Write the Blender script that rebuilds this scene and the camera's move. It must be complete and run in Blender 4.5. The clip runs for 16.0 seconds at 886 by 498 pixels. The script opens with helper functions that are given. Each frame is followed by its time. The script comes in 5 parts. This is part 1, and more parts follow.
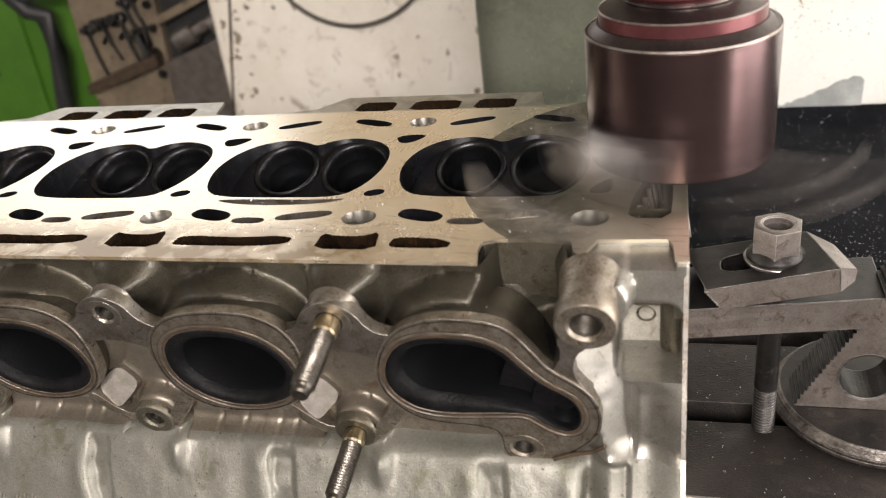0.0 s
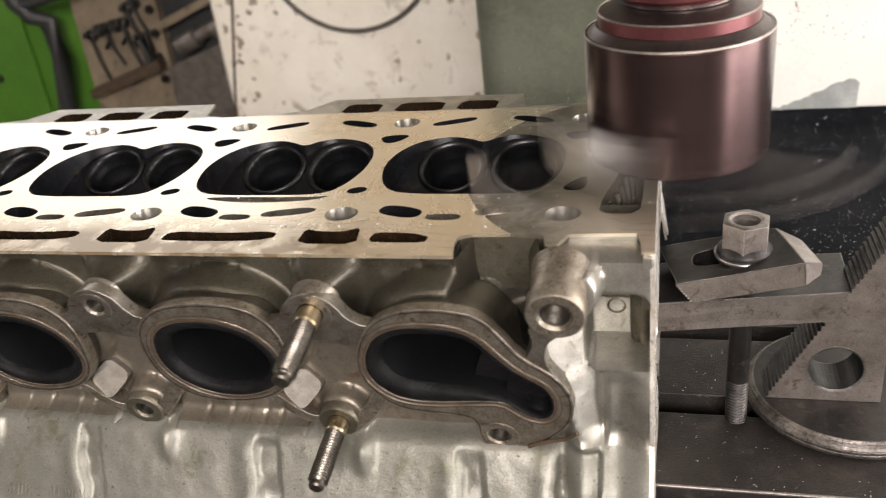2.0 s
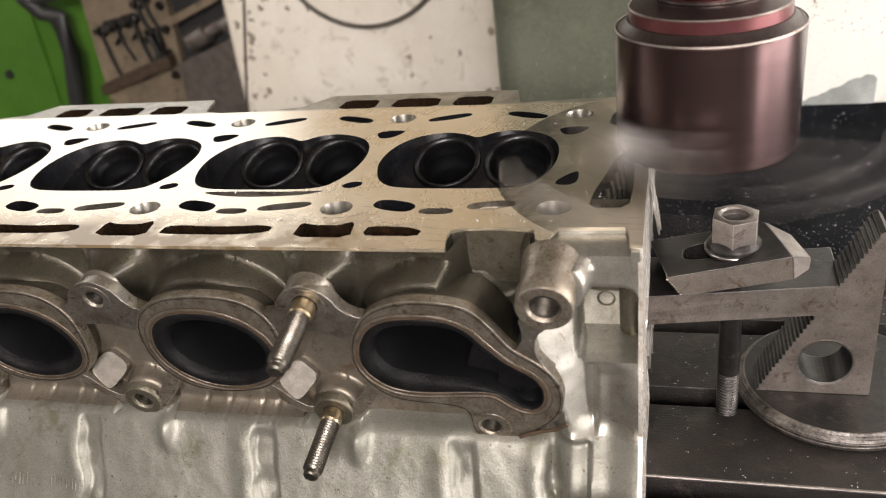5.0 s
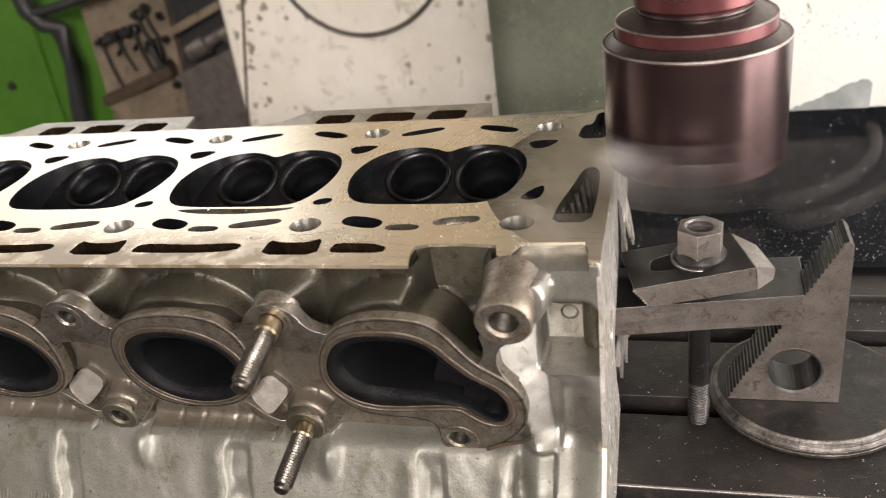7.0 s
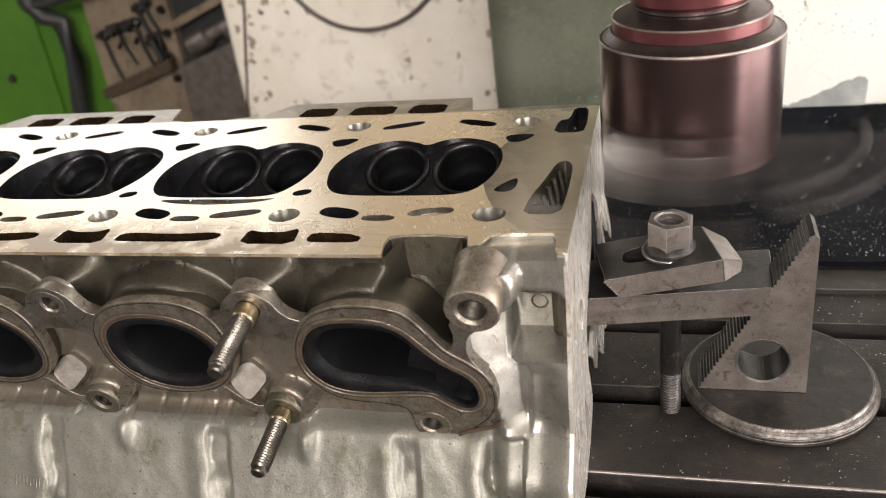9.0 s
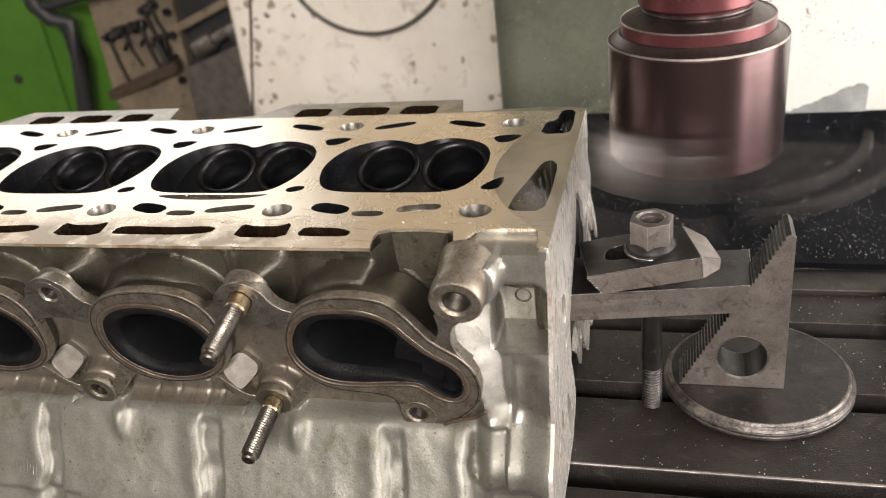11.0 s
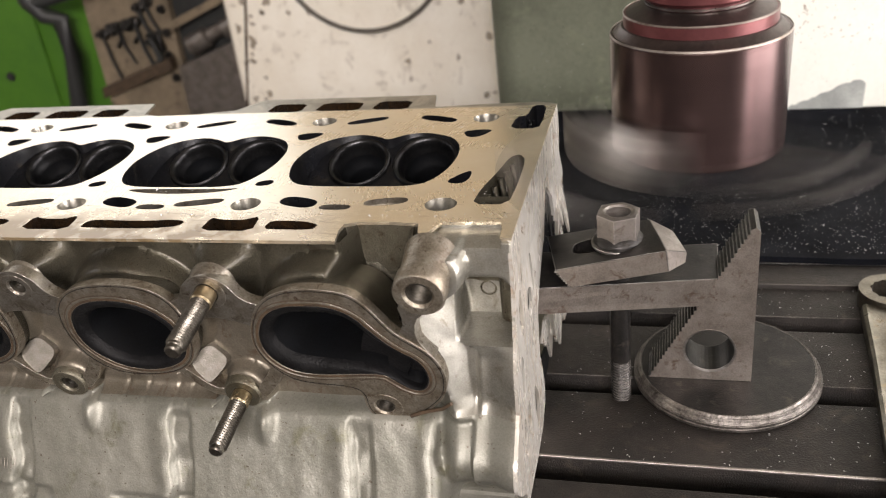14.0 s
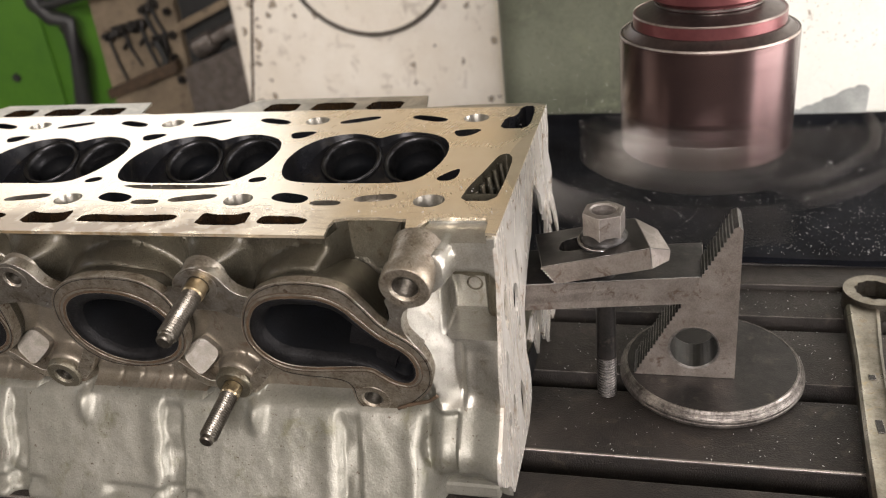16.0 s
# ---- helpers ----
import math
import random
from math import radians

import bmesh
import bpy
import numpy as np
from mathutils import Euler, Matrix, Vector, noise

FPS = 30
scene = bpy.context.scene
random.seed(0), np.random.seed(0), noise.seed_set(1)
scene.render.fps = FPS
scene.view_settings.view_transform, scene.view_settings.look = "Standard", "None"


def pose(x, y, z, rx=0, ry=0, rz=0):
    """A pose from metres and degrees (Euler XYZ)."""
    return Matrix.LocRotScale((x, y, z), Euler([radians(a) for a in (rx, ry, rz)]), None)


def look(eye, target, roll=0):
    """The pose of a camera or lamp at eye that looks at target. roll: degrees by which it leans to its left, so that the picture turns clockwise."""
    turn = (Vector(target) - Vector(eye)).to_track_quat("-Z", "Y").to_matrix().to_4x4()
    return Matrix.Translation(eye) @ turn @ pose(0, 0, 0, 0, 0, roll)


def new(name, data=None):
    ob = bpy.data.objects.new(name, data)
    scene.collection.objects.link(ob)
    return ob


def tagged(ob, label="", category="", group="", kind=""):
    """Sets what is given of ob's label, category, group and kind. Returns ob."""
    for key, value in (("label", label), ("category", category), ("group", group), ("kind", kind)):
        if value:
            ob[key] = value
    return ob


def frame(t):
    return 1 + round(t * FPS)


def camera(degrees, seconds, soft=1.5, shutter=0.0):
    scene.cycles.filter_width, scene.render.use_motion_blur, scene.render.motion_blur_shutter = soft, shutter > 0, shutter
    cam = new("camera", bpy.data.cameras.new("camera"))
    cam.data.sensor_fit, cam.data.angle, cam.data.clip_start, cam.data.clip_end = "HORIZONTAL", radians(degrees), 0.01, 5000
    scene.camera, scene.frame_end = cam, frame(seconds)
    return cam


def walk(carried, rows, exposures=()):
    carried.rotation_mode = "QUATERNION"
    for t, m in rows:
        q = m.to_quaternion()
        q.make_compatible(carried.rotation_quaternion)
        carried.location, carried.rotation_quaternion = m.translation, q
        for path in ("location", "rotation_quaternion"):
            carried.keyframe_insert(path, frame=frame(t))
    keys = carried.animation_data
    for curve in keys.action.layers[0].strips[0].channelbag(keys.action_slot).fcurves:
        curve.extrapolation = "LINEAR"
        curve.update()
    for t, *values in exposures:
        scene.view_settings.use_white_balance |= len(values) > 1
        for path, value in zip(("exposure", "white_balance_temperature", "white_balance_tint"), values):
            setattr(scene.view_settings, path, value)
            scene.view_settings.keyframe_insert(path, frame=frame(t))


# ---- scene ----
SECONDS = 16.0
FEED = -0.005047          # table feed along x, metres a second
DECK = 1.0                # height of the machined deck over the floor
MM = 0.001
SPIN_X, SPIN_Y, SWEEP = 119.0, 47.0, 86.0   # spindle axis and cutting radius, millimetres
cam = camera(53.5, SECONDS, soft=1.08, shutter=1.0)
cam.data.dof.use_dof, cam.data.dof.focus_distance, cam.data.dof.aperture_fstop = True, 0.39, 13.0
ROWS = [
    (0.0, 0.1161, -0.2836, 1.1463, 61.42, 6.48, 13.02),
    (0.5, 0.1137, -0.2879, 1.1469, 61.49, 6.39, 12.95),
    (1.0, 0.1166, -0.2909, 1.1503, 61.67, 6.46, 12.87),
    (1.5, 0.1196, -0.2927, 1.1515, 61.84, 6.58, 12.87),
    (2.0, 0.1168, -0.2942, 1.1477, 61.77, 6.50, 12.97),
    (2.5, 0.1077, -0.2989, 1.1484, 61.62, 6.28, 13.18),
    (3.0, 0.1089, -0.2965, 1.1476, 61.58, 6.54, 13.32),
    (5.5, 0.1069, -0.2988, 1.1497, 61.57, 6.57, 13.16),
    (6.0, 0.1132, -0.2958, 1.1504, 61.50, 6.84, 13.01),
    (6.5, 0.1100, -0.2963, 1.1500, 61.59, 7.01, 12.94),
    (7.0, 0.1131, -0.2969, 1.1535, 61.78, 7.32, 13.19),
    (7.5, 0.1149, -0.2970, 1.1539, 61.77, 7.30, 13.25),
    (8.0, 0.1133, -0.3014, 1.1514, 61.65, 6.98, 13.28),
    (8.5, 0.1151, -0.3016, 1.1535, 61.49, 7.02, 13.27),
    (11.0, 0.1126, -0.3140, 1.1555, 61.94, 6.45, 13.51),
    (11.5, 0.1152, -0.3114, 1.1547, 61.83, 6.61, 13.25),
    (12.0, 0.1142, -0.3106, 1.1541, 61.70, 6.59, 13.01),
    (12.5, 0.1125, -0.3130, 1.1543, 61.63, 6.52, 13.02),
    (13.0, 0.1109, -0.3146, 1.1537, 61.69, 6.39, 13.14),
    (13.5, 0.1122, -0.3137, 1.1557, 61.72, 6.40, 13.15),
    (14.0, 0.1088, -0.3148, 1.1533, 61.84, 6.26, 13.10),
    (14.5, 0.1092, -0.3154, 1.1553, 61.84, 6.28, 13.07),
    (15.0, 0.1113, -0.3171, 1.1564, 61.97, 6.33, 13.09),
    (15.5, 0.1088, -0.3205, 1.1555, 62.08, 6.09, 13.21),
    (16.0, 0.1059, -0.3220, 1.1526, 62.23, 5.89, 13.33),
]
walk(cam, [(t, pose(x, y, z, rx, ry, rz)) for t, x, y, z, rx, ry, rz in ROWS])

# ---- light: daylight through workshop windows, and two added fills ----
world = bpy.data.worlds.new("sky")
scene.world = world
world.use_nodes = True
wn = world.node_tree
sky = wn.nodes.new("ShaderNodeTexSky")
sky.sky_type, sky.sun_disc, sky.sun_elevation, sky.sun_rotation = "NISHITA", False, radians(40), radians(60)
wn.links.new(sky.outputs[0], wn.nodes["Background"].inputs[0])
wn.nodes["Background"].inputs[1].default_value = 0.12


def area_light(name, at, target, w, h, power, tint):
    lamp = bpy.data.lights.new(name, "AREA")
    lamp.shape, lamp.size, lamp.size_y, lamp.energy, lamp.color = "RECTANGLE", w, h, power, tint
    ob = new(name, lamp)
    ob.matrix_world = look(at, target)
    return ob


area_light("window_light_back", (-2.35, 2.93, 2.2), (-2.0, 0.0, 1.6), 1.7, 1.4, 15, (1.0, 0.92, 0.84))
area_light("window_light_side", (2.43, -0.25, 1.25), (0.0, -0.25, 1.2), 2.2, 2.3, 170, (1.0, 0.915, 0.88))
# West and front are added fills that brighten the cabinet and head front.
area_light("window_light_west", (-3.93, -0.7, 2.35), (-0.3, 0.7, 1.0), 2.0, 1.1, 14, (1.0, 0.92, 0.86))
area_light("window_light_front", (0.6, -2.93, 2.42), (0.2, 0.4, 1.1), 1.7, 1.0, 132, (1.0, 0.915, 0.89))
scene.view_settings.exposure = 0.0

sun = bpy.data.lights.new("sun", "SUN")
sun.energy, sun.angle, sun.color = 5.0, radians(0.6), (1.0, 0.95, 0.88)
sun_ob = new("sun", sun)
sun_ob.matrix_world = look((2.5, -1.3, 2.05), (0.3, 0.5, 1.0))

# ---- materials ----
class Nodes:
    def __init__(self, name):
        self.m = bpy.data.materials.new(name)
        self.m.use_nodes = True
        self.t = self.m.node_tree
        self.b = self.t.nodes["Principled BSDF"]

    def node(self, kind, **props):
        n = self.t.nodes.new(kind)
        for k, v in props.items():
            if k == "operation":
                n.operation = v
            elif k == "blend_type":
                n.blend_type = v
        return n

    def link(self, a, b):
        self.t.links.new(a, b)

    def coords(self, scale=(1, 1, 1)):
        tc = self.node("ShaderNodeTexCoord")
        mp = self.node("ShaderNodeMapping")
        mp.inputs["Scale"].default_value = scale
        self.link(tc.outputs["Object"], mp.inputs[0])
        return mp.outputs[0]

    def noise(self, scale, detail=4.0, rough=0.6, stretch=(1, 1, 1), distort=0.0):
        n = self.node("ShaderNodeTexNoise")
        n.inputs["Scale"].default_value, n.inputs["Detail"].default_value = scale, detail
        n.inputs["Roughness"].default_value, n.inputs["Distortion"].default_value = rough, distort
        self.link(self.coords(stretch), n.inputs["Vector"])
        return n.outputs["Fac"]

    def ramp(self, fac, lo, hi, a=0.0, b=1.0):
        n = self.node("ShaderNodeMapRange")
        n.inputs[1].default_value, n.inputs[2].default_value = lo, hi
        n.inputs[3].default_value, n.inputs[4].default_value = a, b
        self.link(fac, n.inputs[0])
        return n.outputs[0]

    def mix(self, fac, a, b):
        n = self.node("ShaderNodeMix")
        n.data_type = "RGBA"
        for sock, v in ((n.inputs[0], fac), (n.inputs[6], a), (n.inputs[7], b)):
            if isinstance(v, (tuple, float, int)):
                sock.default_value = (*v, 1.0) if isinstance(v, tuple) else v
            else:
                self.link(v, sock)
        return n.outputs[2]

    def math(self, op, a, b=0.0):
        n = self.node("ShaderNodeMath", operation=op)
        for sock, v in ((n.inputs[0], a), (n.inputs[1], b)):
            if isinstance(v, (float, int)):
                sock.default_value = v
            else:
                self.link(v, sock)
        return n.outputs[0]

    def bump(self, fac, strength, distance):
        n = self.node("ShaderNodeBump")
        n.inputs["Strength"].default_value, n.inputs["Distance"].default_value = strength, distance
        self.link(fac, n.inputs["Height"])
        if self.b.inputs["Normal"].is_linked:
            self.link(self.b.inputs["Normal"].links[0].from_socket, n.inputs["Normal"])
        self.link(n.outputs[0], self.b.inputs["Normal"])

    def put(self, **v):
        for k, x in v.items():
            sock = self.b.inputs[{"color": "Base Color", "rough": "Roughness", "metal": "Metallic", "spec": "Specular IOR Level"}[k]]
            if isinstance(x, (tuple, float, int)):
                sock.default_value = (*x, 1.0) if isinstance(x, tuple) else x
            else:
                self.link(x, sock)
        return self


def worn(name, light, dark, metal, rough, grain=900.0, patch=45.0, rough_var=0.12, bump=0.25, depth=0.0004, stretch=(1, 1, 1), spots=None, spec=0.5, specks=None, edge=None, round_mm=0.5, coat=0.0):
    """A surface with patches and grain between two colours."""
    n = Nodes(name)
    a, g = n.noise(patch, 5.0, 0.62, stretch), n.noise(grain, 3.0, 0.6, stretch)
    both = n.math("ADD", n.math("MULTIPLY", a, 0.7), n.math("MULTIPLY", g, 0.3))
    col = n.mix(n.ramp(both, 0.36, 0.64), dark, light)
    if spots:
        col = n.mix(n.ramp(n.noise(patch * 2.3, 6.0, 0.7, distort=0.6), 0.56, 0.68), col, spots)
    if specks:
        col = n.mix(n.ramp(n.noise(620.0, 2.0, 0.5), 0.69, 0.72), col, specks)
    if edge:                                                # rubbed, slightly rounded edges
        bev, geo = n.node("ShaderNodeBevel"), n.node("ShaderNodeNewGeometry")
        bev.samples = 4
        bev.inputs["Radius"].default_value = round_mm * MM
        dot = n.node("ShaderNodeVectorMath", operation="DOT_PRODUCT")
        n.link(bev.outputs[0], dot.inputs[0]), n.link(geo.outputs["Normal"], dot.inputs[1])
        rub = n.math("MULTIPLY", n.ramp(dot.outputs["Value"], 0.985, 0.90), n.ramp(a, 0.30, 0.55))
        col = n.mix(rub, col, edge)
        n.link(bev.outputs[0], n.b.inputs["Normal"])
    if coat:
        n.b.inputs["Coat Weight"].default_value, n.b.inputs["Coat Roughness"].default_value = coat, 0.16
    n.put(color=col, metal=metal, spec=spec, rough=n.ramp(both, 0.3, 0.7, rough + rough_var, rough - rough_var))
    n.bump(g, bump, depth)
    return n.m


def deck_material():
    """Freshly skimmed aluminium; the old dark face still lies inside the cutter's circle."""
    n = Nodes("skimmed_deck")
    geo, sep = n.node("ShaderNodeNewGeometry"), n.node("ShaderNodeSeparateXYZ")
    n.link(geo.outputs["Position"], sep.inputs[0])
    dx = n.math("SUBTRACT", sep.outputs[0], SPIN_X * MM)
    dy = n.math("SUBTRACT", sep.outputs[1], SPIN_Y * MM)
    dist = n.math("SQRT", n.math("ADD", n.math("MULTIPLY", dx, dx), n.math("MULTIPLY", dy, dy)))
    inside = n.math("LESS_THAN", dist, SWEEP * MM)
    uncut = n.math("MAXIMUM", inside, n.math("GREATER_THAN", dx, 0.0))
    # arc marks of the tool
    wave = n.math("SINE", n.math("MULTIPLY", dist, 3100.0))
    cloud, fine = n.noise(30.0, 5.0, 0.6), n.noise(700.0, 3.0, 0.6)
    cut = n.mix(n.ramp(cloud, 0.35, 0.7), (0.80, 0.70, 0.53), (0.88, 0.80, 0.65))
    stain = n.ramp(n.noise(60.0, 6.0, 0.7, distort=0.8), 0.40, 0.62)
    old = n.mix(stain, (0.16, 0.147, 0.118), (0.35, 0.318, 0.255))
    # oil film, brown, along the front rail
    tc, so = n.node("ShaderNodeTexCoord"), n.node("ShaderNodeSeparateXYZ")
    n.link(tc.outputs["Object"], so.inputs[0])
    rail = n.ramp(so.outputs[1], OIL_FROM, OIL_TO, 0.0, 1.0)
    rail = n.math("MULTIPLY", rail, n.ramp(so.outputs[0], 0.140, 0.095, 0.12, 1.0))     # cleaner towards the end
    oil = n.math("MULTIPLY", rail, n.ramp(n.noise(75.0, 5.0, 0.65, distort=0.5), 0.34, 0.54))
    # brown tide lines left by the drying coolant, running along the front passages
    near = n.math("MULTIPLY", n.ramp(so.outputs[1], -0.040, -0.050), n.ramp(so.outputs[1], -0.092, -0.080))
    run = n.math("ADD", n.math("MULTIPLY", so.outputs[1], 560.0), n.math("MULTIPLY", n.noise(24.0, 2.0, 0.4), 17.0))
    tide = n.math("ABSOLUTE", n.math("SINE", run))
    thin, broken = n.ramp(tide, 0.03, 0.20, 1.0, 0.0), n.ramp(n.noise(55.0, 4.0, 0.65), 0.50, 0.61)
    line = n.math("MULTIPLY", n.math("MULTIPLY", thin, near), broken)
    old = n.mix(n.math("MULTIPLY", thin, n.ramp(broken, 0.0, 1.0, 0.05, 0.8)), old, (0.05, 0.042, 0.03))
    smut = n.math("MULTIPLY", n.ramp(n.noise(210.0, 5.0, 0.7, (0.35, 1, 1), 0.8), 0.60, 0.67), n.ramp(n.noise(22.0, 2.0), 0.52, 0.62))
    line = n.math("MAXIMUM", line, n.math("MULTIPLY", smut, near))
    cut = n.mix(n.math("MULTIPLY", oil, 0.9), cut, (0.16, 0.105, 0.042))
    cut = n.mix(n.math("MULTIPLY", line, 0.6), cut, (0.075, 0.052, 0.03))
    old = n.mix(n.ramp(so.outputs[0], 0.165, 0.195, 0.0, 0.75), old, cut)     # nears the cut colour towards the end
    back = n.ramp(so.outputs[1], 0.0655, 0.068)            # the back rail lies lower and was left as cast
    cut = n.mix(back, cut, n.mix(stain, (0.30, 0.285, 0.24), (0.50, 0.47, 0.40)))
    n.put(color=n.mix(uncut, cut, old), metal=n.math("SUBTRACT", 0.92, n.math("MULTIPLY", oil, 0.70)))
    rough_cut = n.ramp(cloud, 0.3, 0.7, 0.25, 0.30)
    rough_cut = n.math("ADD", rough_cut, n.math("MULTIPLY", wave, 0.003))
    rough_all = n.math("ADD", rough_cut, n.math("MULTIPLY", n.math("MAXIMUM", uncut, back), 0.14))
    n.put(rough=n.math("SUBTRACT", rough_all, n.math("MULTIPLY", oil, 0.10)))
    n.bump(n.math("MULTIPLY", oil, n.noise(140.0, 2.0)), 0.10, 0.0005)
    return n.m


